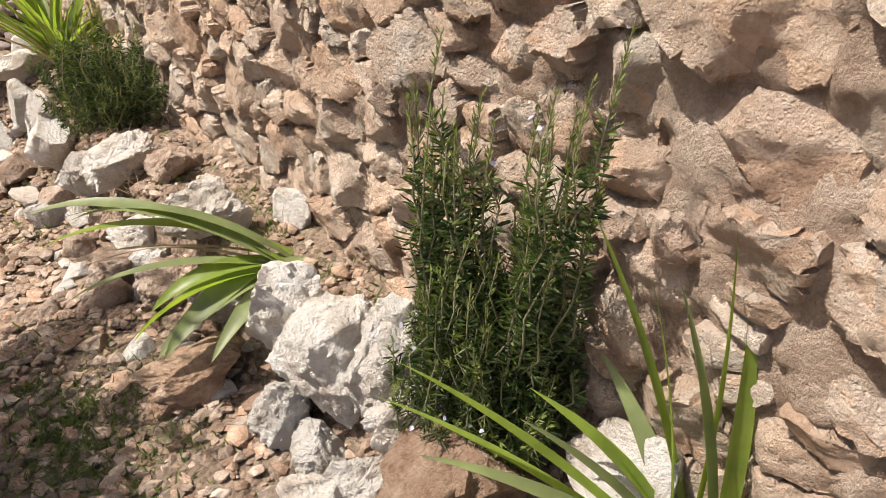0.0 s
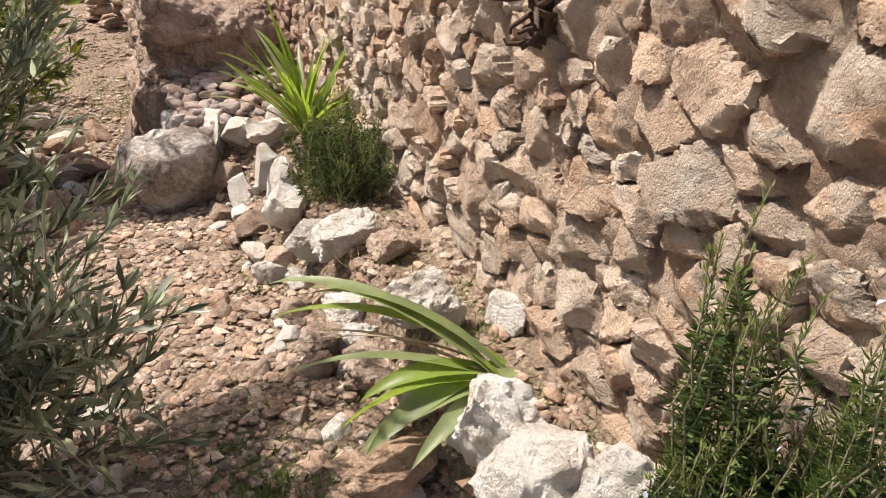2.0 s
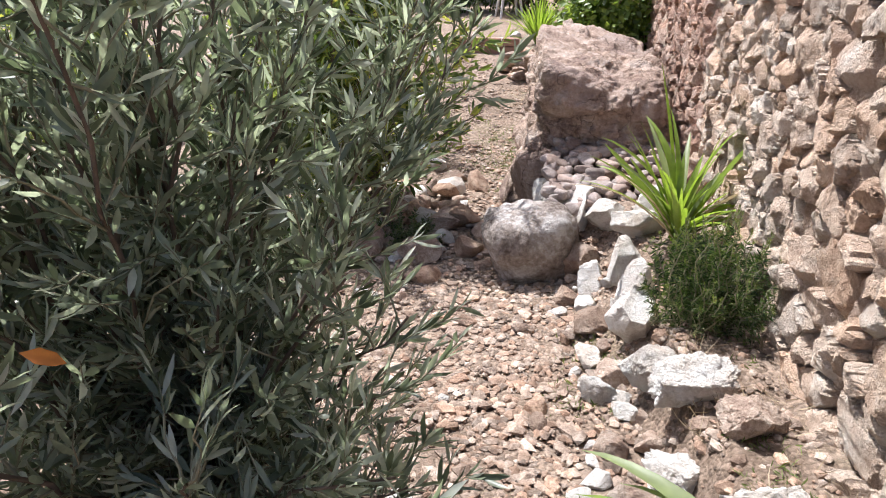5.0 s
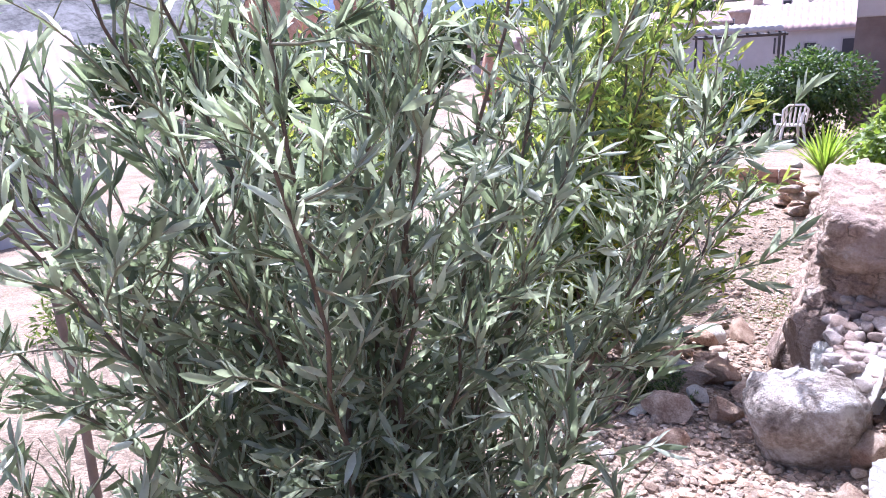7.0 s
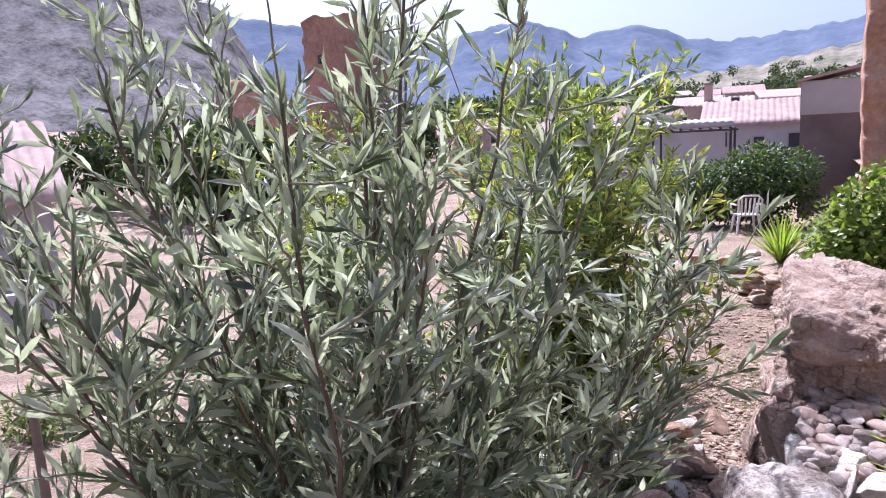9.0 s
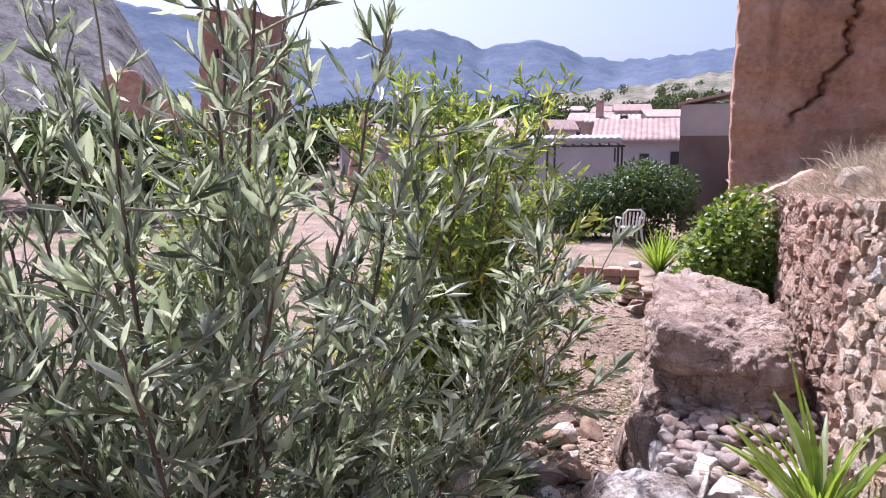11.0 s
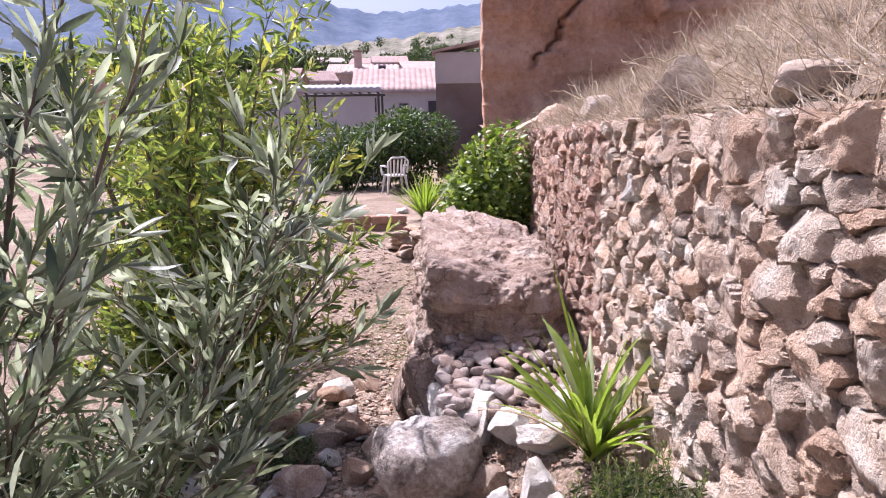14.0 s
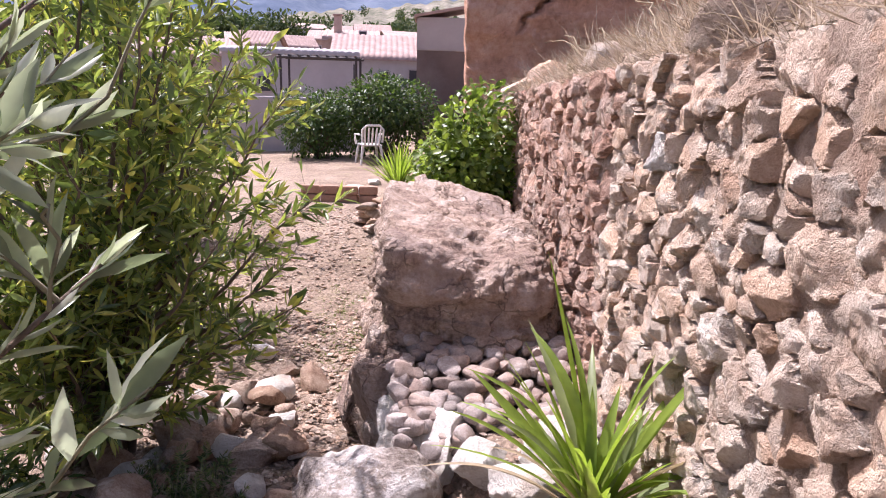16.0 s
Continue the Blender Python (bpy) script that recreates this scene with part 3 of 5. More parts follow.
def block_boulder():
    """The big squared block: flat cracked top, ledges on its sides, a wider foot towards the path."""
    n = 112
    g = np.linspace(-1, 1, n)
    a, b = (m.ravel() for m in np.meshgrid(g, g, indexing="ij"))
    one = np.ones_like(a)
    sides = [np.stack(s, 1) for s in ((one, a, b), (-one, b, a), (b, one, a), (a, -one, b), (a, b, one), (b, a, -one))]
    i, j = np.meshgrid(np.arange(n - 1), np.arange(n - 1), indexing="ij")
    q = np.stack([i * n + j, (i + 1) * n + j, (i + 1) * n + j + 1, i * n + j + 1], -1).reshape(-1, 4)
    v, f = join([(s, q) for s in sides])
    keys, idx = np.unique(np.round(v, 4), axis=0, return_inverse=True)
    v, f = keys, idx.ravel()[f]
    v = v / (np.abs(v) ** 9).sum(1)[:, None] ** (1 / 9)
    half = np.array([0.43, 0.80, 0.55])
    p = v * half
    up = (p[:, 2] / half[2] + 1) / 2
    p[:, 0] += np.where(p[:, 0] < 0, -0.10 * (1 - up) ** 1.5, 0)
    p[:, 1] -= np.where(p[:, 1] < 0, 0.05 * (1 - up), 0)
    p[:, 2] += np.where(up > 0.6, 0.05 * (p[:, 1] / half[1]) - 0.06 * (p[:, 0] / half[0]), 0)
    out = v / np.linalg.norm(v, axis=1)[:, None]
    side = smooth((0.8 - np.abs(v[:, 2])) * 4)
    ledge = 0.030 * np.tanh(5 * np.sin(p[:, 2] * 17 + 2.5 * wave(p, 2.6, 51, 2)))
    shelf = np.where(up > 0.80, 0.02, 0.0) - np.where((up > 0.72) & (up < 0.80), 0.015, 0.0)
    p += out * (side * ledge + shelf * (np.abs(v[:, 2]) < 0.97))[:, None]
    split = np.array([noise.noise(Vector(a) * 3.4 + Vector((3, 1, 7)), noise_basis="VORONOI_F2F1") for a in (p * [1, 0.8, 1.6]).tolist()])
    p += out * (0.055 * craggy(p, 2.2, 52, 4) + 0.030 * craggy(p, 6, 53, 5) + 0.011 * craggy(p, 19, 54, 4) - 0.045 * smooth(1 - split / 0.06))[:, None]
    return p, f


v, f = block_boulder()
ob = new("boulder", mesh_of("boulder", v, f, M_SLAB))
ob.location, ob.rotation_euler = (0.35, 5.36, 0.17), (0, 0, radians(4))
tagged(ob, "large squared tan boulder with a flat cracked top", "boulder")
stone("boulder", (0.02, 4.85, -0.06), (0.40, 0.6, 0.6), 61, M_SLAB, "small grey foot stone leaning on the large block", "boulder", level=4, turn=5)

stone("boulder", (-0.0, 4.60, -0.02), (0.28, 0.40, 0.54), 63, M_SLAB, "tan ledge stone standing against the large block", "boulder", level=5, cuts=9, turn=12, rough=0.13)
stone("boulder", (-0.14, 4.95, -0.2), (0.24, 0.4, 0.36), 64, M_SLAB, "tan foot stone beside the large block", "boulder", level=4, turn=-8, rough=0.1)
KERB = [(0.60, 1.24, 0.19, 0.24, 0.27), (0.61, 1.06, 0.20, 0.25, 0.25), (0.68, 0.92, 0.22, 0.20, 0.25), (0.68, 0.78, 0.25, 0.15, 0.17), (0.39, 1.36, 0.25, 0.15, 0.14), (0.485, 1.08, 0.13, 0.12, 0.22),
        (0.50, 0.95, 0.12, 0.12, 0.13), (0.53, 0.82, 0.13, 0.13, 0.15), (0.59, 0.65, 0.27, 0.24, 0.25), (0.61, 1.75, 0.22, 0.20, 0.21), (0.38, 1.97, 0.15, 0.13, 0.13), (0.49, 1.93, 0.15, 0.12, 0.14),
        (0.48, 1.78, 0.2, 0.15, 0.12), (0.56, 2.36, 0.22, 0.2, 0.18), (0.50, 2.55, 0.22, 0.18, 0.18), (0.50, 2.07, 0.17, 0.14, 0.13), (0.68, 2.15, 0.17, 0.16, 0.15), (0.55, 1.52, 0.12, 0.14, 0.14)]
for i, (x, y, a, b, c) in enumerate(KERB):
    stone("kerb_stone", (x, y, height(x, y) + c * 0.30), (a * 1.15, b * 1.12, c * 1.1), 100 + i, M_RUBBLE if i in (4, 8, 10, 12, 16) else M_WHITE, "rough white limestone edging the planting bed" if i not in (4, 8, 10, 12, 16) else "rough brownish stone edging the planting bed",
          "stone", "stones edging the bed", 5, 11, turn=(i * 41) % 50 - 25, tip=(i * 37) % 24 - 12, rough=0.16, sharp=0.92)
KERB_FAR = [(0.46, 2.88, 0.15, 0.19, 0.25), (0.49, 3.12, 0.15, 0.17, 0.22), (0.33, 3.12, 0.18, 0.15, 0.13), (0.46, 3.40, 0.17, 0.18, 0.2), (0.33, 3.52, 0.16, 0.15, 0.16), (0.52, 3.68, 0.24, 0.22, 0.16),
            (0.40, 3.88, 0.24, 0.22, 0.15), (0.24, 4.08, 0.28, 0.24, 0.24), (0.27, 3.74, 0.18, 0.16, 0.2), (0.14, 4.24, 0.3, 0.24, 0.26), (0.31, 2.58, 0.11, 0.1, 0.1), (0.34, 2.25, 0.1, 0.1, 0.09), (0.3, 2.85, 0.12, 0.1, 0.09),
            (0.34, 1.86, 0.12, 0.1, 0.1), (0.62, 3.86, 0.2, 0.18, 0.14), (0.38, 2.7, 0.13, 0.12, 0.1), (0.22, 3.45, 0.12, 0.1, 0.1), (0.3, 3.3, 0.1, 0.12, 0.1)]
for i, (x, y, a, b, c) in enumerate(KERB_FAR):
    stone("kerb_stone", (x, y, height(x, y) + c * 0.28), (a * 1.1, b * 1.1, c * 1.1), 140 + i, M_RUBBLE if i in (2, 8, 11, 13, 15, 16) else M_WHITE, "pale limestone piled along the planting bed", "stone", "stones edging the bed", 4, 11, tip=(i * 29) % 24 - 12, rough=0.10, sharp=1.0)
r = np.random.default_rng(29)
for i in range(46):
    y = r.uniform(0.75, 4.1)
    x = float(lerp_at(y, KERB_Y, KERB_X)) - 0.10 + r.normal() * 0.08
    s = r.uniform(0.035, 0.085)
    stone("small_stone", (x, y, height(x, y) + s * 0.2), (s * 1.4, s, s * 0.8), 220 + i, M_RUBBLE if i % 2 else M_WHITE, "small broken stone wedged along the bed edge", "stone", "small stones along the bed", 3, 12, tip=r.uniform(-30, 30))
# stones lying in the bed at the wall's foot
for i, (x, y, a, b, c) in enumerate([(0.82, 0.42, 0.2, 0.22, 0.3), (0.78, 0.18, 0.16, 0.2, 0.18), (0.7, 1.0, 0.12, 0.2, 0.12), (0.56, 0.55, 0.3, 0.24, 0.22), (0.84, 1.62, 0.1, 0.14, 0.12), (0.5, 0.35, 0.24, 0.2, 0.2), (0.44, 0.85, 0.16, 0.13, 0.14)]):
    stone("bed_stone", on_ground(x, y, c, 0.2), (a, b, c), 180 + i, M_RUBBLE if i % 2 else M_WHITE, "broken limestone lying at the foot of the wall", "stone", "stones in the bed", 4, 10)

# grey pebbles heaped before the big block
r = np.random.default_rng(33)
for i in range(180):
    x, y = r.uniform(0.08, 0.80), r.uniform(3.98, 4.60)
    s = r.uniform(0.05, 0.09)
    z = max(height(x, y), 0.06 + 0.30 * (y - 4.05)) + 0.01 + 0.05 * r.random()
    stone("pebble", (x, y, z), (s * r.uniform(1, 1.5), s, s * r.uniform(0.6, 0.85)), 300 + i, M_PEBBLE, "smooth grey river pebble in the planting bed", "pebble", "pebbles in the bed", 3, 4, rough=0.05, sharp=0.7, tip=r.uniform(-25, 25))

# broken stones scattered and heaped along the path
for i in range(95):
    if i < 60:
        x, y = -0.85 + r.normal() * 0.33, 4.85 + r.normal() * 0.42
        s = r.uniform(0.07, 0.19)
    else:
        x, y = r.uniform(-0.55, 0.3), r.uniform(1.6, 4.0)
        x = min(x, 0.32) if y < 3.2 else x - 0.3
        s = r.uniform(0.04, 0.085)
    heap = 0.16 * math.exp(-((x + 0.85) ** 2 + (y - 4.85) ** 2) / 0.2)
    stone("loose_stone", (x, y, height(x, y) + s * 0.15 + heap * r.random()), (s * 1.35, s, s * 0.75), 500 + i, M_RUBBLE if i % 3 else M_WHITE,
          "broken stone lying loose on the path", "stone", "loose stones", 3, 14, tip=r.uniform(-30, 30))
for i, (x, y, a, b, c) in enumerate([(-0.62, 4.0, 0.26, 0.2, 0.16), (-0.35, 4.12, 0.2, 0.16, 0.12), (-0.95, 4.05, 0.3, 0.24, 0.2), (-0.45, 4.62, 0.2, 0.16, 0.14), (-0.3, 4.42, 0.16, 0.2, 0.1)]):
    stone("loose_stone", on_ground(x, y, c, 0.1), (a, b, c), 640 + i, M_RUBBLE, "angular broken stone beside the path", "stone", "loose stones", 4, 10)

# gravel, too fine to count
n = 34000
x = np.concatenate([r.normal(0.0, 0.42, n // 2), r.uniform(-2.3, 0.85, n - n // 2)])
y = np.concatenate([r.uniform(0.2, 6.5, n // 2), r.uniform(-0.2, 11, n - n // 2)])
keep = (x < 0.84) & ~((x < 0.0) & (y < -0.5))
x, y = x[keep], y[keep]
s = 0.004 + 0.014 * r.random(len(x)) ** 2.0 + (r.random(len(x)) > 0.965) * 0.012
bv, bf = ICO[1]
jit = bv[None] * (1 + 0.28 * r.normal(size=(len(x), len(bv), 1)).clip(-1, 1)) * np.stack([s * r.uniform(0.9, 1.7, len(s)), s, s * 0.6], 1)[:, None, :]
ang = r.uniform(0, 6.28, len(x))
ca, sa = np.cos(ang)[:, None], np.sin(ang)[:, None]
gv = np.stack([jit[..., 0] * ca - jit[..., 1] * sa + x[:, None], jit[..., 0] * sa + jit[..., 1] * ca + y[:, None], jit[..., 2] + (land(x, y) + s * 0.4)[:, None]], -1)
gf = bf[None] + len(bv) * np.arange(len(x))[:, None, None]
tagged(new("gravel", fast_mesh("gravel", gv.reshape(-1, 3), gf.reshape(-1, 3), M_GRAVEL, False)), "loose beige gravel strewn over the path", "gravel", kind="stuff")


# ---- plants ----
def strap_leaf(base, heading, rise, length, width, droop, seed, twist=0.0):
    """One long keeled leaf: rises at `rise` degrees and bends over by `droop` degrees."""
    n = 12
    a = radians(heading)
    out = np.array([math.sin(a), math.cos(a), 0])
    p, pts, ang = np.array(base, float), [], radians(rise)
    for i in range(n):
        pts.append(p.copy())
        d = out * math.cos(ang) + np.array([0, 0, math.sin(ang)])
        p = p + d * length / (n - 1)
        ang -= radians(droop) / (n - 1) * (0.4 + 1.2 * i / n)
    pts = np.array(pts)
    tang = np.gradient(pts, axis=0)
    tang /= np.linalg.norm(tang, axis=1)[:, None]
    side = np.cross(tang, [0, 0, 1.0])
    flat = np.cross(out, [0, 0, 1.0])
    side = np.where(np.linalg.norm(side, axis=1)[:, None] < 0.25, flat, side)
    side /= np.linalg.norm(side, axis=1)[:, None]
    up = np.cross(side, tang)
    tw = np.linspace(0, twist, n)[:, None]
    side, up = side * np.cos(tw) + up * np.sin(tw), up * np.cos(tw) - side * np.sin(tw)
    s = np.linspace(0, 1, n)
    w = width * np.minimum(1, 0.45 + s * 2.2) * np.clip((1 - s) * 2.4, 0, 1) ** 0.75 + 0.0006
    fold = 0.22 * w[:, None] * up
    v = np.concatenate([pts - side * w[:, None] / 2 + fold, pts, pts + side * w[:, None] / 2 + fold])
    k = np.arange(n - 1)
    q = np.concatenate([np.stack([k, k + 1, n + k + 1, n + k], 1), np.stack([n + k, n + k + 1, 2 * n + k + 1, 2 * n + k], 1)])
    return v, q


def strap_plant(name, place, specs, label, mats, group="", seed=0):
    root = thing(name, place, label, "plant", group)
    for i, (heading, rise, length, width, droop) in enumerate(specs):
        r = np.random.default_rng(seed + i)
        b = (r.normal() * 0.015, r.normal() * 0.015, -0.01)
        v, q = strap_leaf(b, heading, rise, length, width, droop, seed + i, r.normal() * 0.5)
        m = mats[i % len(mats)]
        put_part("leaf", fast_mesh("leaf", v, q, m), root, "withered straw-coloured leaf" if m is M_DRYLEAF else "")
    return root


r = np.random.default_rng(71)
# bent-over clump with long striped leaves between the kerb stones
strap_plant("strap_leaf_plant", (0.69, 1.38, 0.33),
            [(-50, 36, 0.66, 0.046, 75), (-62, 30, 0.62, 0.042, 70), (-56, 40, 0.56, 0.036, 80), (-44, 28, 0.60, 0.03, 60), (-70, 20, 0.52, 0.034, 60), (-40, 34, 0.46, 0.022, 70),
             (-88, 16, 0.40, 0.060, 70), (-97, 8, 0.42, 0.066, 55), (-106, 10, 0.40, 0.060, 60), (-82, 20, 0.36, 0.05, 75), (-114, 4, 0.36, 0.05, 45), (-66, 24, 0.5, 0.014, 60), (-52, 20, 0.5, 0.012, 50)],
            "drooping green strap-leaved plant fallen over the kerb stones", [M_STRAPGREY, M_STRAP, M_STRAPGREY, M_STRAPGREY, M_STRAPGREY, M_STRAP, M_STRAP, M_STRAPGREY, M_STRAPGREY, M_STRAP, M_STRAPGREY, M_DRYLEAF, M_DRYLEAF], seed=720)
# tall reedy clump by the wall near the start
strap_plant("reed_plant", (0.80, 0.26, 0.30),
            [(31, 80, 0.54, 0.034, 18), (0, 76, 0.56, 0.030, 20), (-12, 70, 0.64, 0.020, 18), (-38, 46, 0.62, 0.022, 25), (-45, 42, 0.52, 0.024, 40), (150, 62, 0.50, 0.032, 35), (170, 52, 0.52, 0.030, 30), (125, 70, 0.46, 0.028, 30),
             (-55, 34, 0.50, 0.026, 50), (-30, 58, 0.46, 0.026, 40), (10, 62, 0.42, 0.034, 50), (-20, 62, 0.40, 0.030, 55), (-65, 50, 0.40, 0.024, 60), (-150, 60, 0.44, 0.030, 40), (20, 84, 0.62, 0.014, 15), (-8, 82, 0.60, 0.012, 20),
             (-48, 60, 0.50, 0.018, 30), (-35, 36, 0.60, 0.016, 30)],
            "broad-bladed green reed clump at the foot of the wall", [M_STRAP, M_STRAPGREY, M_STRAP], seed=740)
# sword-leaved clump beside the pebbles
specs = [(r.uniform(-180, 180), r.uniform(42, 88), r.uniform(0.26, 0.64), r.uniform(0.018, 0.040), r.uniform(8, 70)) for _ in range(66)]
strap_plant("sword_leaf_plant", (0.68, 3.46, 0.19), specs + [(-35, 74, 0.78, 0.016, 10)], "upright bright green sword-leaved clump in the bed", [M_STRAP] * 5 + [M_STRAPGREY, M_DRYLEAF], "sword-leaved clumps", 760)
specs = [(r.uniform(-180, 180), r.uniform(45, 86), r.uniform(0.6, 1.0), r.uniform(0.03, 0.05), r.uniform(8, 50)) for _ in range(80)]
strap_plant("sword_leaf_plant", (-0.30, 12.6, height(-0.30, 12.6)), specs, "upright bright green sword-leaved clump farther along the bed", [M_STRAP], "sword-leaved clumps", 860)


def rosemary(place, stems, tall, spread, seed, label, flowers=0, leader=()):
    """Woody twigs, each set all round with needles; paler tips."""
    r = np.random.default_rng(seed)
    root = thing("rosemary_bush", place, label, "shrub", "rosemary bushes")
    wood, B, W, N, L, tipB, tipW, tipN = [], [], [], [], [], [], [], []
    ends = []
    for i in range(stems + len(leader)):
        if i < stems:
            a, k = r.uniform(0, 6.28), math.sqrt(r.random())
            h = tall * (1 - 0.5 * k * k) * r.uniform(0.45, 1.0)
            end = np.array([math.cos(a) * spread * k * 1.15, math.sin(a) * spread * k * 1.15, h])
        else:
            end = np.array(leader[i - stems])
        p = bend(r.normal(size=3) * [0.03, 0.03, 0] + [end[0] * 0.25, end[1] * 0.25, 0], end, 0, 9, 0.010, r)
        p[:, :2] += (end[:2] * 0.35)[None] * np.sin(np.linspace(0, np.pi, 9))[:, None] * 0.5
        wood.append(tube(p, 0.004, 0.0012, 4))
        ends.append(p[-1])
        run = np.linalg.norm(end)
        m = int(run / 0.0034)
        s = r.uniform(0.12, 1.0, m)
        at = np.stack([np.interp(s, np.linspace(0, 1, 9), p[:, c]) for c in range(3)], 1)
        axis_ = (p[-1] - p[0]) / np.linalg.norm(p[-1] - p[0])
        d = r.normal(size=(m, 3))
        d -= (d @ axis_)[:, None] * axis_
        d /= np.linalg.norm(d, axis=1)[:, None]
        w = d + axis_ * r.uniform(0.1, 0.9, (m, 1))
        tip = s > 0.86
        B.append(at[~tip]), W.append(w[~tip]), N.append(np.cross(w[~tip], d[~tip]) + 0.3 * d[~tip]), L.append(r.uniform(0.018, 0.034, (~tip).sum()))
        tipB.append(at[tip]), tipW.append(w[tip] + axis_), tipN.append(d[tip])
    v, q = join(wood)
    tagged(put_part("branchwork", fast_mesh("branchwork", v, q, M_TWIG), root), kind="stuff")
    B, W, N, L = (np.concatenate(a) for a in (B, W, N, L))
    v, f = leaves(B, W, N, L, L * 0.13 + 0.0008, 0.05)
    tagged(put_part("foliage", fast_mesh("foliage", v, f, M_ROSEMARY), root), kind="stuff")
    B, W, N = (np.concatenate(a) for a in (tipB, tipW, tipN))
    v, f = leaves(B, W, N, np.full(len(B), 0.016), np.full(len(B), 0.003), 0.05)
    tagged(put_part("tip_growth", fast_mesh("tip_growth", v, f, M_ROSETIP), root, "pale green young tips"), kind="stuff")
    if flowers:
        e = np.array(ends)[r.integers(0, len(ends), flowers)] + r.normal(size=(flowers, 3)) * [0.03, 0.03, 0.05] - [0, 0, 0.06]
        d = r.normal(size=(flowers, 3))
        v, f = leaves(e, d, r.normal(size=(flowers, 3)), np.full(flowers, 0.011), np.full(flowers, 0.008))
        tagged(put_part("blossom", fast_mesh("blossom", v, f, M_FLOWER), root, "small pale blue flowers"), kind="stuff")
    return root


rosemary((0.755, 0.72, 0.25), 200, 0.54, 0.16, 81, "tall bushy rosemary growing against the stone wall", 46,
         [(-0.04, 0.10, 0.80), (-0.07, 0.14, 0.70), (0.02, -0.17, 0.88), (0.0, -0.14, 0.8), (0.03, -0.10, 0.74), (-0.06, 0.04, 0.68), (-0.02, 0.0, 0.70), (-0.05, 0.12, 0.6)]
         + [(-0.03 + 0.04 * math.sin(k * 2.1), 0.09 + 0.04 * math.cos(k * 3.7), 0.52 + 0.012 * k) for k in range(18)]
         + [(0.0 + 0.04 * math.sin(k * 2.6), -0.11 + 0.05 * math.cos(k * 1.9), 0.52 + 0.014 * k) for k in range(18)])
rosemary((0.68, 2.80, 0.15), 120, 0.5, 0.21, 82, "green rosemary bush at the foot of the wall")
rosemary((-0.78, 4.22, height(-0.78, 4.22)), 50, 0.26, 0.24, 83, "low dark rosemary bush among the rubble")


def leafy_shrub(name, place, shoots, label, category, leaf_mat, leaf_len, leaf_wide, per_metre, twig_len, twig_gap, seed, trunk=0.02, pair_angle=0.7, bare=0.2, group="", droop=0.0, tall_bias=1.0):
    """Shoots from one base, each with side twigs; leaves stand in pairs along the twigs. Shoots end at the given points."""
    r = np.random.default_rng(seed)
    root = thing(name, place, label, category, group)
    twigs, B, W, N, L = [], [], [], [], []

    def dress(p, density):
        seg = np.linalg.norm(np.diff(p, axis=0), axis=1)
        run = np.concatenate([[0], np.cumsum(seg)])
        m = max(2, int(run[-1] * density))
        s = np.sort(r.uniform(0.04, 1.0, m)) * run[-1]
        at = np.stack([np.interp(s, run, p[:, c]) for c in range(3)], 1)
        t = np.stack([np.interp(np.minimum(s + 0.01, run[-1]), run, p[:, c]) - np.interp(np.maximum(s - 0.01, 0), run, p[:, c]) for c in range(3)], 1)
        t /= np.linalg.norm(t, axis=1)[:, None] + 1e-9
        d = r.normal(size=(m, 3))
        d -= (d * t).sum(1)[:, None] * t
        d /= np.linalg.norm(d, axis=1)[:, None] + 1e-9
        for sign in (1, -1):
            w = t * (1.0 + 0.3 * r.normal(size=(m, 1))) + sign * d * pair_angle * r.uniform(0.5, 1.4, (m, 1)) + r.normal(size=(m, 3)) * 0.15
            w[:, 2] -= droop
            B.append(at), W.append(w), N.append(np.cross(t, sign * d) + r.normal(size=(m, 3)) * 0.6), L.append(leaf_len * r.uniform(0.6, 1.15, m))

    for end in shoots:
        end = np.array(end, float) - np.array(place)
        n = 12
        mid = end * [0.35, 0.35, 0.55]
        s = np.linspace(0, 1, n)[:, None]
        p = (1 - s) ** 2 * (r.normal(size=3) * [0.05, 0.05, 0]) + 2 * s * (1 - s) * mid + s * s * end
        p[1:-1] += r.normal(size=(n - 2, 3)) * 0.012
        v, q = tube(p, trunk, 0.0025, 6)
        put_part("stem", fast_mesh("stem", v, q, M_BARK), root)
        dress(p[int(n * 0.45):], per_metre)
        run = np.linalg.norm(end)
        for k in range(int(run * (1 - bare) / twig_gap)):
            u = bare + (1 - bare) * (k + r.random()) / max(1, int(run * (1 - bare) / twig_gap))
            u = min(u, 0.97)
            a = np.array([np.interp(u, s[:, 0], p[:, c]) for c in range(3)])
            d = r.normal(size=3)
            d[2] = abs(d[2]) * 0.5 + 0.45 * tall_bias
            d /= np.linalg.norm(d)
            ln = twig_len * r.uniform(0.5, 1.2) * (1.15 - 0.6 * u)
            tp = bend(a, a + d * ln, 0.03 * r.normal() - droop * 0.15, 6, 0.006, r)
            twigs.append(tube(tp, 0.0028, 0.001, 4))
            dress(tp, per_metre)
    v, q = join(twigs)
    tagged(put_part("branchwork", fast_mesh("branchwork", v, q, M_TWIG), root), kind="stuff")
    B, W, N, L = (np.concatenate(a) for a in (B, W, N, L))
    v, f = leaves(B, W, N, L, L * leaf_wide * r.uniform(0.75, 1.2, len(L)), 0.08)
    tagged(put_part("foliage", fast_mesh("foliage", v, f, leaf_mat), root), kind="stuff")
    return root


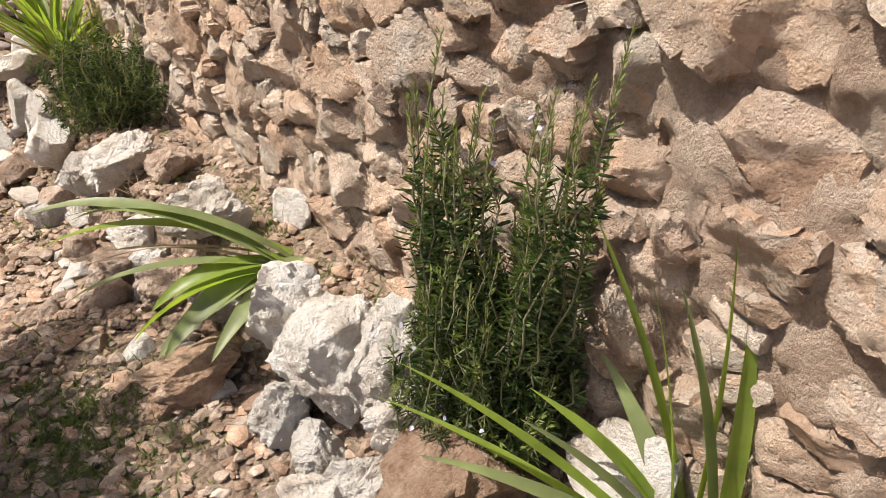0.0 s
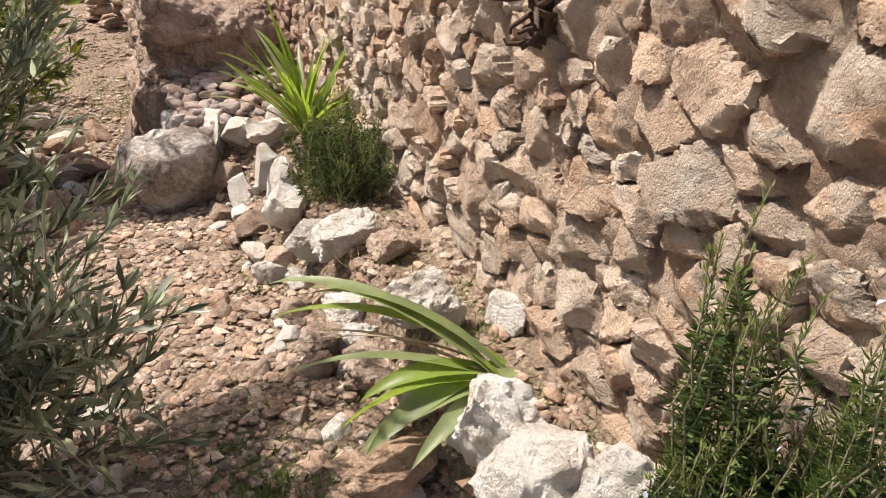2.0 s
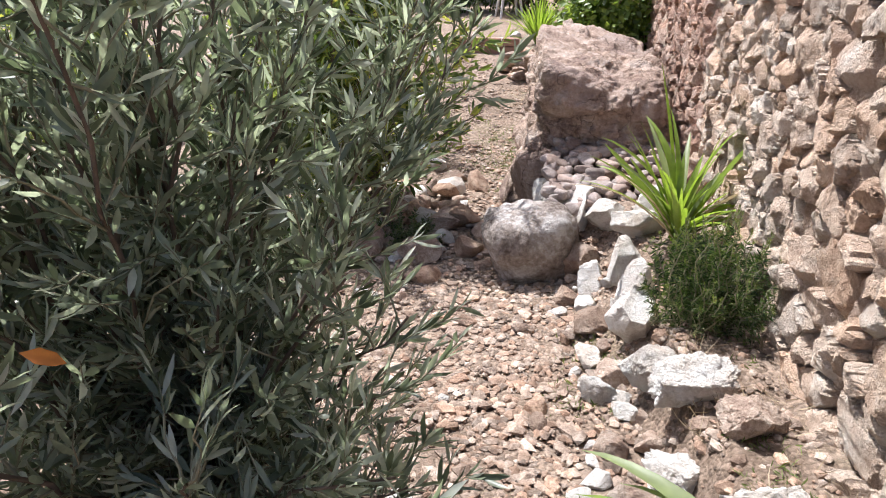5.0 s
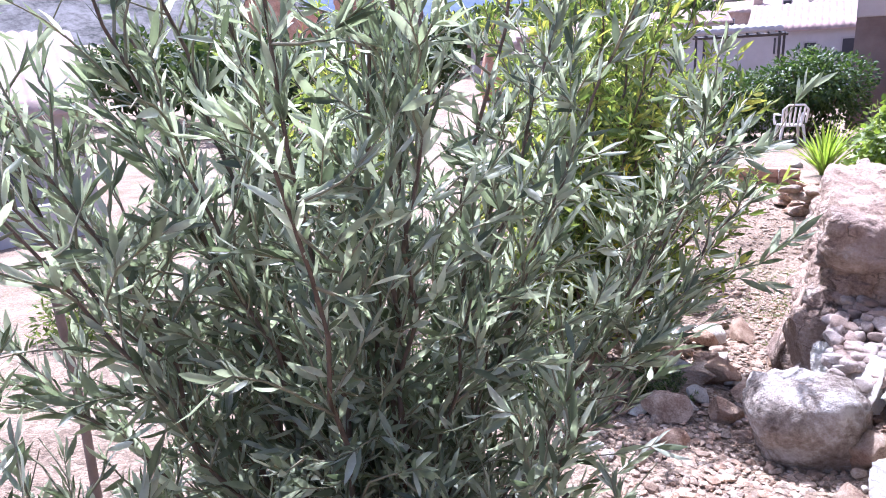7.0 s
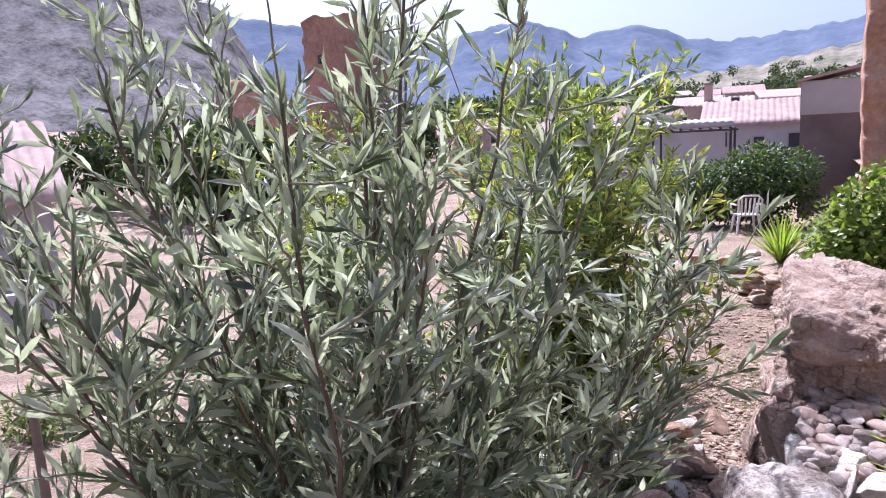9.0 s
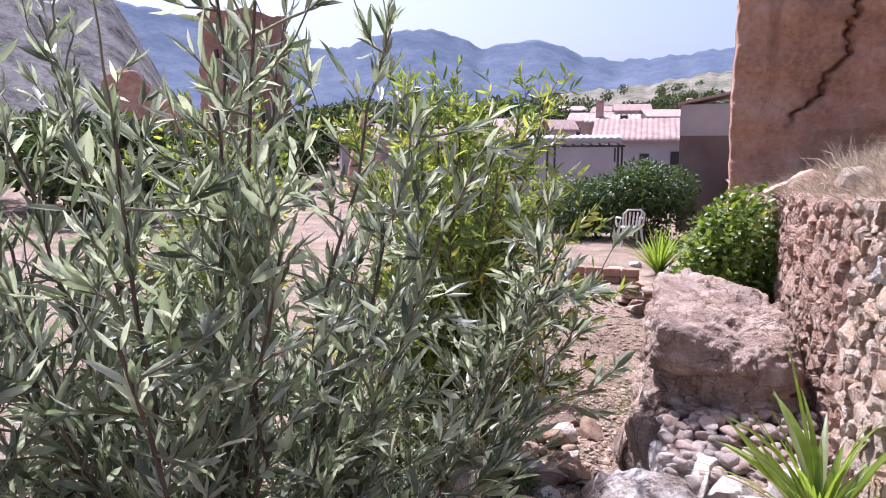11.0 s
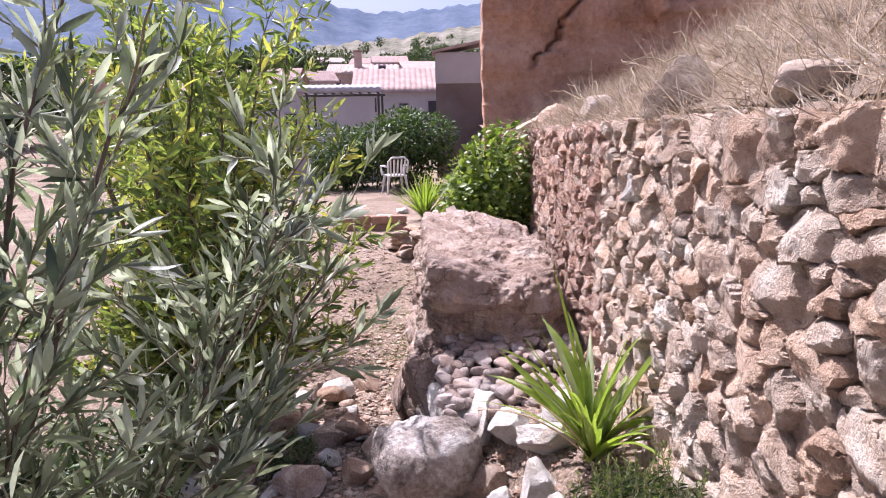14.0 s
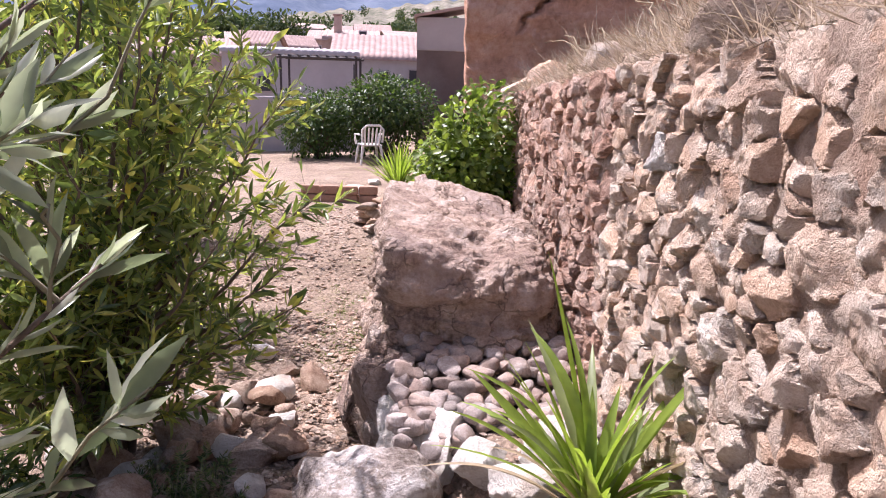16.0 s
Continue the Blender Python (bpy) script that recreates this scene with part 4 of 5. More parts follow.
# the young olive close on the other side of the path
OLIVE = [(-0.70, 1.80, 1.98), (-0.50, 1.64, 1.90), (-0.28, 2.05, 1.62), (-0.16, 2.42, 1.40), (-1.02, 1.55, 1.92), (-1.25, 1.95, 1.85), (-0.46, 1.30, 1.45), (-0.88, 1.18, 1.42), (-1.35, 1.35, 1.70),
         (-0.85, 2.25, 2.0), (-0.22, 1.62, 1.02), (-0.12, 1.45, 0.62), (-0.16, 1.75, 0.75), (-0.34, 1.22, 0.8), (-0.65, 1.02, 1.0), (-1.1, 0.95, 1.2), (-1.55, 1.7, 1.5), (-0.35, 1.9, 1.35), (-0.24, 2.25, 1.0),
         (-0.6, 1.45, 1.7), (-0.5, 2.4, 1.5), (-1.6, 2.2, 1.3), (-0.42, 1.5, 0.9), (-0.40, 2.1, 1.75)]
r = np.random.default_rng(77)
OLIVE += [(-0.1, 1.5, 0.55), (-0.15, 1.3, 0.75), (-1.0, 1.12, 0.7), (-1.22, 1.35, 1.0), (-1.3, 1.02, 0.9), (-1.5, 1.3, 1.2), (-0.5, 1.12, 0.55), (-0.8, 1.3, 0.6), (-0.28, 1.38, 0.48), (-0.9, 1.02, 0.45), (-0.6, 1.28, 0.35), (-0.2, 1.6, 0.45), (-0.35, 1.5, 0.7), (-1.2, 1.2, 0.6), (-0.7, 1.15, 0.8), (-0.3, 1.85, 0.6)]
for k in range(20):
    bearing, far = radians(-68 + 2.75 * k), 0.95 + 0.55 * r.random()
    OLIVE.append((0.02 + far * math.sin(bearing) - (0.12 if k > 16 else 0), 0.78 + far * math.cos(bearing), r.uniform(1.15, 1.95)))
OLIVE += [(-0.08, 1.32, 0.42), (-0.10, 1.45, 0.60), (-0.05, 1.50, 0.50), (-0.12, 1.22, 0.42), (-0.02, 1.40, 0.34), (-0.25, 1.38, 0.67), (-0.15, 1.55, 0.72), (-0.16, 1.30, 0.55), (-0.24, 1.62, 0.9), (-0.33, 1.48, 0.76), (-0.30, 1.25, 0.6)]
OLIVE += [(-0.13, 2.36, 1.37), (-0.17, 2.50, 1.45), (-0.20, 2.38, 1.26), (-0.10, 2.42, 1.22)]
leafy_shrub("olive_tree", (-0.66, 1.66, height(-0.66, 1.66) - 0.02), OLIVE, "young bushy olive tree with grey-green leaves beside the path", "tree", M_OLIVE, 0.066, 0.175, 34, 0.38, 0.052, 91, 0.008, 0.36, 0.16, tall_bias=1.7)

ALMOND = [(-1.6, 3.95, 0.3), (-1.9, 4.05, 0.65), (-1.2, 3.85, 0.2), (-0.95, 4.05, 0.12), (-1.45, 3.9, 0.85), (-2.2, 4.2, 0.5), (-0.34, 4.62, 0.42), (-0.30, 5.0, 0.85), (-0.42, 4.8, 1.3), (-1.25, 4.75, 2.1), (-0.85, 4.5, 1.7), (-1.6, 4.9, 2.15), (-0.95, 5.1, 1.9), (-0.6, 4.7, 1.0), (-0.45, 4.75, 0.55), (-0.62, 4.4, 0.75), (-0.75, 5.3, 1.5), (-2.0, 4.7, 1.9), (-1.9, 5.4, 2.1),
          (-0.85, 4.25, 0.35), (-1.2, 4.1, 0.5), (-0.65, 4.5, 0.3), (-1.5, 4.2, 0.6), (-1.0, 4.35, 0.75), (-1.9, 4.3, 0.9), (-2.1, 4.9, 1.2), (-1.1, 4.2, 1.2), (-1.5, 4.1, 1.4), (-0.55, 5.2, 0.8), (-0.9, 4.6, 1.35), (-1.4, 5.4, 1.95), (-0.7, 4.95, 1.45), (-1.7, 4.4, 1.0)]
ALMOND += [(-0.85, 5.04, 2.1), (-0.72, 5.27, 2.15), (-0.98, 4.69, 1.98), (-1.28, 4.95, 1.9), (-1.44, 4.34, 2.0), (-1.39, 4.76, 2.0)]
leafy_shrub("almond_tree", (-1.30, 4.65, height(-1.3, 4.65) - 0.02), ALMOND, "bushy young almond tree with narrow yellow-green leaves", "tree", M_ALMOND, 0.105, 0.21, 25, 0.5, 0.092, 92, 0.02, 0.75, 0.15, "young almond trees", 0.25)
SECOND = [(-2.3, 6.4, 2.3), (-1.9, 6.9, 2.2), (-2.7, 6.9, 2.4), (-1.5, 6.7, 1.7), (-1.25, 6.9, 1.2), (-1.6, 6.3, 1.4), (-2.9, 6.2, 2.0), (-2.2, 7.3, 2.35), (-3.2, 6.9, 1.9), (-1.7, 7.4, 1.8), (-2.4, 6.0, 1.5)]
leafy_shrub("almond_tree", (-2.15, 6.8, height(-2.15, 6.8) - 0.02), SECOND, "bushy young almond tree with yellowing leaves, farther down the path", "tree", M_ALMOND, 0.09, 0.25, 34, 0.55, 0.1, 93, 0.02, 0.75, 0.15, "young almond trees", 0.2)
THIRD = [(-3.4, 5.0, 1.9), (-3.0, 4.6, 1.5), (-3.9, 5.3, 2.0), (-3.3, 5.6, 2.1), (-2.8, 5.2, 1.5), (-4.2, 4.7, 1.6), (-3.7, 4.3, 1.3)]
leafy_shrub("almond_tree", (-3.45, 5.0, height(-3.45, 5.0) - 0.02), THIRD, "bushy young almond tree beyond the olive", "tree", M_ALMOND, 0.09, 0.25, 34, 0.55, 0.1, 94, 0.02, 0.75, 0.15, "young almond trees", 0.2)


FOURTH = [(-2.0, 8.6, 1.6), (-1.6, 9.0, 1.3), (-2.6, 9.2, 1.9), (-3.2, 8.8, 1.8), (-2.3, 9.8, 1.8), (-1.9, 9.6, 1.4), (-3.6, 9.6, 1.9), (-4.2, 9.0, 1.7), (-2.9, 8.2, 1.3)]
leafy_shrub("almond_tree", (-2.6, 9.1, height(-2.6, 9.1) - 0.02), FOURTH, "young almond tree standing well down the path", "tree", M_ALMOND, 0.11, 0.3, 26, 0.6, 0.12, 98, 0.02, 0.8, 0.1, "young almond trees", 0.2)
FIFTH = [(-4.6, 7.0, 1.7), (-5.2, 7.6, 1.9), (-4.2, 7.4, 1.5), (-5.6, 6.6, 1.6), (-4.9, 6.4, 1.3), (-6.0, 7.4, 1.7), (-5.3, 8.2, 1.8)]
leafy_shrub("almond_tree", (-5.0, 7.1, height(-5.0, 7.1) - 0.02), FIFTH, "bushy almond tree on the pale ground beyond the olive", "tree", M_ALMOND, 0.12, 0.3, 24, 0.6, 0.12, 99, 0.02, 0.8, 0.1, "young almond trees", 0.2)


olive = bpy.data.objects["olive_tree"]
v, f = leaves(np.array([[-0.54, 1.23, 0.98]]) - np.array(olive.location), np.array([[0.6, 0.5, -0.5]]), np.array([[0.3, -0.6, 0.8]]), [0.06], [0.022])
put_part("withered_leaf", fast_mesh("withered_leaf", v, f, M_ORANGELEAF), olive, "single withered orange leaf")
almond = bpy.data.objects["almond_tree"]
for k in range(26):
    at = np.array([-0.95 - 0.35 * r.random(), 4.25 + 0.35 * r.random(), 0.45 + 0.5 * r.random()]) - np.array(almond.location)
    v, f = leaves(at[None], r.normal(size=(1, 3)) - [0, 0, 0.6], r.normal(size=(1, 3)), [0.075], [0.02])
    put_part("yellow_leaf", fast_mesh("yellow_leaf", v, f, M_YELLOWLEAF), almond, "yellowed leaf")


def leaf_mound(name, place, size, count, label, category, mat, leaf, wide, seed, group="", hang=0.3, trunk=None):
    """A dense mound of leaves over an uneven body of shoots."""
    r = np.random.default_rng(seed)
    root = thing(name, place, label, category, group)
    d = r.normal(size=(count, 3))
    d[:, 2] = np.abs(d[:, 2]) if trunk is None else d[:, 2]
    d /= np.linalg.norm(d, axis=1)[:, None]
    lump = 1 + 0.22 * wave(d, 3.2, seed, 3)
    k = r.random(count) ** 0.45
    p = d * lump[:, None] * k[:, None] * np.array(size)
    if trunk:
        p[:, 2] += trunk
    w = d + r.normal(size=(count, 3)) * 0.7
    w[:, 2] -= hang
    n = d + r.normal(size=(count, 3)) * 0.5 + [0, 0, 0.5]
    L = leaf * r.uniform(0.6, 1.2, count)
    v, f = leaves(p, w, n, L, L * wide, 0.12)
    tagged(put_part("foliage", fast_mesh("foliage", v, f, mat), root), kind="stuff")
    sticks = []
    for i in range(14):
        e = d[i] * np.array(size) * 0.8
        sticks.append(tube(bend((0, 0, 0), (e[0], e[1], max(0.1, e[2]) + (trunk or 0)), 0, 7, 0.02, r), 0.03 if trunk else 0.008, 0.004, 5))
    v, q = join(sticks)
    tagged(put_part("branchwork", fast_mesh("branchwork", v, q, M_BARK), root), kind="stuff")
    return root


leaf_mound("shrub", (-1.5, 3.85, height(-1.5, 3.85)), (0.55, 0.35, 0.42), 2600, "dark low leafy shrub in the shade beside the path", "shrub", M_LEMON, 0.06, 0.3, 94)
leaf_mound("climbing_shrub", (0.50, 7.3, 0.25), (0.50, 0.55, 1.02), 5200, "dense bright green leafy shrub against the wall", "shrub", M_VINE, 0.075, 0.62, 95)
leaf_mound("shrub", (0.45, 8.9, -0.1), (0.5, 0.6, 1.0), 2200, "olive-green shrub behind the bright one by the wall", "shrub", M_WEED, 0.07, 0.5, 96)
leaf_mound("lemon_tree", (-0.95, 18.0, height(-0.95, 18.0)), (1.3, 1.0, 0.95), 7000, "low dark green citrus tree behind the white chairs", "tree", M_LEMON, 0.12, 0.45, 97, trunk=1.1)
leaf_mound("lemon_tree", (-2.6, 18.4, height(-2.6, 18.4)), (1.0, 0.9, 0.8), 3500, "small dark green bush by the terrace wall", "tree", M_LEMON, 0.12, 0.45, 98, trunk=0.8)


# ---- dry grass and weeds ----
def blades(x, y, z, n_per, tall, wide, lean, seed):
    r = np.random.default_rng(seed)
    m = len(x) * n_per
    bx_, by_, bz_ = (np.repeat(np.asarray(a), n_per) for a in (x, y, z))
    b = np.stack([bx_ + r.normal(size=m) * 0.03, by_ + r.normal(size=m) * 0.03, bz_], 1)
    w = np.stack([r.normal(size=m) * lean, r.normal(size=m) * lean, np.ones(m)], 1)
    L = tall * r.uniform(0.35, 1.2, m)
    return leaves(b, w, r.normal(size=(m, 3)), L, np.full(m, wide) * r.uniform(0.6, 1.4, m), 0.22)


r = np.random.default_rng(111)
x = 0.97 + 4.6 * r.random(4200) ** 1.4
y = r.uniform(0.0, 11.0, 4200)
v, f = blades(x, y, bank(x, y) - 0.02, 15, 0.20, 0.0026, 1.5, 112)
x = 1.1 + 3.8 * r.random(300)
y = r.uniform(2.5, 10.5, 300)
v2, f2 = blades(x, y, bank(x, y) - 0.02, 10, 0.36, 0.003, 0.6, 113)
for i in range(60):
    sx, sy, s = 0.97 + 1.3 * r.random(), r.uniform(0.6, 7.5), r.uniform(0.05, 0.16)
    stone("earth_clod", (sx, sy, float(bank(np.array([sx]), np.array([sy]))[0]) + s * 0.1), (s * 1.3, s, s * 0.8), 800 + i, M_EARTH, "brown earth clod on the dry bank", "clod", "clods on the bank", 3, 10)
x = r.uniform(0.90, 1.12, 700)
y = r.uniform(-0.2, 9.5, 700)
v3, f3 = blades(x, y, wall_top(y) - 0.01, 14, 0.13, 0.0026, 1.3, 116)
v, f = join([(v, f), (v2, f2), (v3, f3)])
tagged(new("dry_grass", fast_mesh("dry_grass", v, f, M_DRYGRASS)), "bleached dry grass covering the bank above the wall", "grass", kind="stuff")
# strewn dry stalks along the top of the wall
stalks = []
for _ in range(520):
    sx, sy = 0.93 + 0.9 * r.random(), r.uniform(0.3, 7)
    sz = float(bank(np.array([sx]), np.array([sy]))[0])
    a, ln = r.uniform(0, 6.28), r.uniform(0.1, 0.35)
    stalks.append(tube(bend((sx, sy, sz + 0.01), (sx + math.cos(a) * ln * 0.6 - 0.03, sy + math.sin(a) * ln, sz + r.uniform(-0.02, 0.12)), 0.02, 5, 0.006, r), 0.0022, 0.001, 4))
for _ in range(46):
    sx, sy = 0.95 + 0.9 * r.random(), r.uniform(0.8, 6)
    sz = float(bank(np.array([sx]), np.array([sy]))[0])
    a, ln = r.uniform(0, 6.28), r.uniform(0.3, 0.8)
    stalks.append(tube(bend((sx, sy, sz + 0.03), (max(0.86, sx + math.cos(a) * ln * 0.5 - 0.05), sy + math.sin(a) * ln, sz + r.uniform(0.0, 0.25)), 0.05, 9, 0.012, r), 0.005, 0.002, 5))
v, q = join(stalks)
tagged(new("dry_stalks", fast_mesh("dry_stalks", v, q, M_DRYLEAF)), "broken dry stalks lying along the wall top", "grass", kind="stuff")
# small weeds on the path and under the wall
x = np.concatenate([r.normal(0.10, 0.13, 260), r.normal(-0.35, 0.16, 120), r.uniform(0.62, 0.82, 60), r.normal(0.3, 0.08, 30)])
y = np.concatenate([r.normal(1.38, 0.18, 260), r.normal(6.4, 0.5, 120), r.uniform(0.6, 3.2, 60), r.normal(2.75, 0.2, 30)])
v, f = blades(x, y, land(x, y), 12, 0.035, 0.004, 1.2, 114)
tagged(new("weeds", fast_mesh("weeds", v, f, M_WEED)), "low sparse green weeds creeping over the soil", "weed", kind="stuff")
x, y = r.uniform(0.55, 0.84, 60), r.uniform(0.4, 2.8, 60)
v, f = blades(x, y, land(x, y) - 0.005, 8, 0.10, 0.0025, 1.6, 115)
tagged(new("dry_litter", fast_mesh("dry_litter", v, f, M_DRYLEAF)), "dry straw litter along the foot of the wall", "litter", kind="stuff")

# dead root knot sticking out of the wall, and the clod on its top
root = thing("dead_root", (0.84, 1.62, 1.09), "knot of dead dark roots sticking out of the wall", "root")
for i in range(18):
    e = r.normal(size=3) * [0.025, 0.035, 0.04] + [-0.035, 0, 0]
    v, q = tube(bend((0.05, 0, 0), e, 0.02 * r.normal(), 7, 0.012, r), 0.012, 0.004, 6)
    put_part("root", fast_mesh("root", v, q, M_DARKROOT), root)
stone("earth_clod", (0.98, 3.64, 1.56), (0.24, 0.22, 0.30), 701, M_EARTH, "clod of earth and roots on top of the wall", "clod", level=4, cuts=8)
for i, (sx, sy, a, b, c) in enumerate([(1.0, 2.75, 0.2, 0.18, 0.12), (1.05, 6.6, 0.4, 0.3, 0.2), (1.12, 2.2, 0.24, 0.2, 0.12), (1.0, 7.6, 0.4, 0.34, 0.24), (1.05, 5.2, 0.26, 0.24, 0.16)]):
    stone("capping_stone", (sx, sy, float(bank(np.array([sx]), np.array([sy]))[0]) + c * 0.2), (a, b, c), 710 + i, M_WALLSTONE, "loose beige limestone on top of the wall", "stone", "stones on the wall top", 4, 9)

# ---- far end of the path ----


def box_mesh(name, size, material, bevel=0.006):
    bm = bmesh.new()
    bmesh.ops.create_cube(bm, size=1)
    bmesh.ops.scale(bm, vec=size, verts=bm.verts)
    if bevel:
        bmesh.ops.bevel(bm, geom=bm.edges[:], offset=bevel, segments=2, affect="EDGES")
    me = bpy.data.meshes.new(name)
    bm.to_mesh(me)
    bm.free()
    me.materials.append(material)
    return me


def box(name, place, size, material, parent=None, label="", turn=0.0, bevel=0.006):
    ob = new(name, box_mesh(name, size, material, bevel))
    ob.location, ob.rotation_euler = place, (0, 0, radians(turn))
    ob.parent = parent
    if label:
        ob["label"] = label
    return ob


edging = thing("brick_edging", (-1.05, 11.6, height(-1.05, 11.6)), "low row of reddish bricks set across the path", "edging")
brick_me = box_mesh("brick", (0.27, 0.14, 0.12), M_BRICK, 0.012)
for i in range(8):
    ob = put_part("brick", brick_me, edging)
    ob.location = (-0.5 + 0.285 * (i % 4), 0.02 * r.normal(), 0.05 + 0.13 * (i // 4))
    ob.rotation_euler = (0, 0, radians(r.normal() * 5))
for i in range(14):
    sx, sy = -0.38 + r.normal() * 0.1, 9.7 + r.normal() * 0.22
    stone("flat_stone", (sx, sy, height(sx, sy) + 0.05 + 0.09 * (i % 4)), (0.3, 0.24, 0.1), 730 + i, M_RUBBLE, "flat stone stacked beside the bed", "stone", "stacked flat stones", 3, 8)
for i in range(9):
    sx, sy = -0.7 + r.normal() * 0.4, 13.0 + r.normal() * 0.7
    stone("flat_stone", (sx, sy, height(sx, sy) + 0.04), (0.28, 0.22, 0.14), 750 + i, M_WHITE, "pale stone lying at the end of the path", "stone", "stones at the path end", 3, 8)


def garden_chair(place, turn):
    """A moulded plastic armchair: splayed legs, arms, a seat and a back with slats."""
    c = thing("garden_chair", place, "white moulded plastic garden armchair", "chair", "garden chairs")
    c.rotation_euler = (0, 0, radians(turn))
    for sx in (-1, 1):
        for sy in (-1, 1):
            top = np.array([0.2 * sx, 0.19 * sy, 0.42])
            low_ = np.array([0.26 * sx, 0.25 * sy, 0.0])
            v, q = tube(np.linspace(low_, top, 5), 0.022, 0.034, 8)
            put_part("leg", fast_mesh("leg", v, q, M_PLASTIC), c)
        v, q = tube([(0.25 * sx, -0.22, 0.42), (0.275 * sx, -0.24, 0.55), (0.28 * sx, -0.2, 0.645), (0.28 * sx, 0.0, 0.66), (0.26 * sx, 0.2, 0.66)], 0.026, 0.024, 8)
        put_part("armrest", fast_mesh("armrest", v, q, M_PLASTIC), c)
    box("seat", (0, 0, 0.43), (0.46, 0.46, 0.035), M_PLASTIC, c, bevel=0.014)
    for k in range(5):
        v, q = tube([(-0.16 + 0.08 * k, 0.21, 0.43), (-0.17 + 0.085 * k, 0.25, 0.62), (-0.18 + 0.09 * k, 0.30, 0.82)], 0.022, 0.020, 6)
        put_part("back_slat", fast_mesh("back_slat", v, q, M_PLASTIC), c)
    v, q = tube([(-0.23, 0.24, 0.5), (-0.24, 0.3, 0.78), (-0.15, 0.32, 0.87), (0.15, 0.32, 0.87), (0.24, 0.3, 0.78), (0.23, 0.24, 0.5)], 0.024, 0.024, 8)
    put_part("back_frame", fast_mesh("back_frame", v, q, M_PLASTIC), c)
    return c


garden_chair((-1.15, 16.9, height(-1.15, 16.9)), 200)

# ---- ruined rammed-earth wall at the end of the bank ----
RX0, RX1, RY = 0.66, 8.0, 10.8
rx, rs = np.arange(RX0, RX1, 0.035), np.linspace(0, 1, 120)
ax_, as_ = np.meshgrid(rx, rs, indexing="ij")
edge = RX0 + 0.012 * np.sin(as_ * 9) + 0.008 * np.sin(as_ * 41) - 0.03 * as_
crest = np.interp(ax_, (0.66, 1.0, 1.15, 1.9, 2.6, 4.0, 6.0, 8.0), (3.72, 3.85, 4.6, 4.9, 4.7, 5.0, 4.8, 4.6)) + 0.05 * np.sin(ax_ * 9) + 0.04 * np.sin(ax_ * 23)
ez = 0.6 + as_ * (crest - 0.6)
rp = np.stack([ax_.ravel(), 0 * ax_.ravel(), ez.ravel()], 1)
rp[:, 0] += np.where(ax_.ravel() < RX0 + 0.04, (edge - RX0).ravel(), 0)
crack_x = np.interp(ez, (1.4, 2.2, 2.5, 2.8, 3.2, 4.0, 5.0), (1.2, 1.45, 1.72, 1.9, 2.02, 1.95, 2.15)) + 0.05 * np.sign(np.sin(ez * 11 + 0.6)) * np.abs(np.sin(ez * 11 + 0.6)) ** 0.5 + 0.03 * np.sin(ez * 37)
crack = np.exp(-((ax_ - crack_x) / 0.035) ** 2) * smooth((ez - 1.9) / 0.3)
hole = smooth(1.2 - ((ax_ - 3.1) / 0.75) ** 2 - ((ez - 3.95) / 0.5) ** 2) + 0.6 * smooth(1 - ((ax_ - 3.6) / 0.5) ** 2 - ((ez - 3.1) / 0.22) ** 2)
dy = 0.05 * wave(rp, 2.2, 121, 4, 0.6) + 0.012 * wave(rp, 22, 122, 3) + (0.22 * crack + 0.55 * np.clip(hole, 0, 1)).ravel()
dy += 0.025 * np.tanh(5 * np.sin(ez.ravel() * 8 + wave(rp, 1.5, 123, 1)))
split = np.array([noise.noise(Vector(a) * 1.5 + Vector((9, 2, 4)), noise_basis="VORONOI_F2F1") for a in (rp * [1, 1, 1.3]).tolist()])
dy += 0.14 * smooth(1 - split / 0.09) * smooth((rp[:, 0] - 1.3) / 0.5) - 0.03 * craggy(rp, 3.0, 125, 5)
front = rp.copy()
front[:, 1] = RY + dy
back = rp.copy()
back[:, 1] = RY + 0.75
n0, n1 = ax_.shape
ii, jj = np.meshgrid(np.arange(n0 - 1), np.arange(n1 - 1), indexing="ij")
fq = np.stack([ii * n1 + jj, (ii + 1) * n1 + jj, (ii + 1) * n1 + jj + 1, ii * n1 + jj + 1], -1).reshape(-1, 4)
nb = n0 * n1
k = np.arange(n1 - 1)
sideq = np.stack([k, k + 1, nb + k + 1, nb + k], 1)
k2 = np.arange(n0 - 1) * n1 + n1 - 1
topq = np.stack([k2, k2 + n1, nb + k2 + n1, nb + k2], 1)
ruin = new("ruined_wall", fast_mesh("ruined_wall", np.concatenate([front, back]), np.concatenate([fq, fq[:, ::-1] + nb, sideq, topq]), M_ADOBE))
tagged(ruin, "ruined cracked red rammed-earth wall with a broken opening", "ruin")


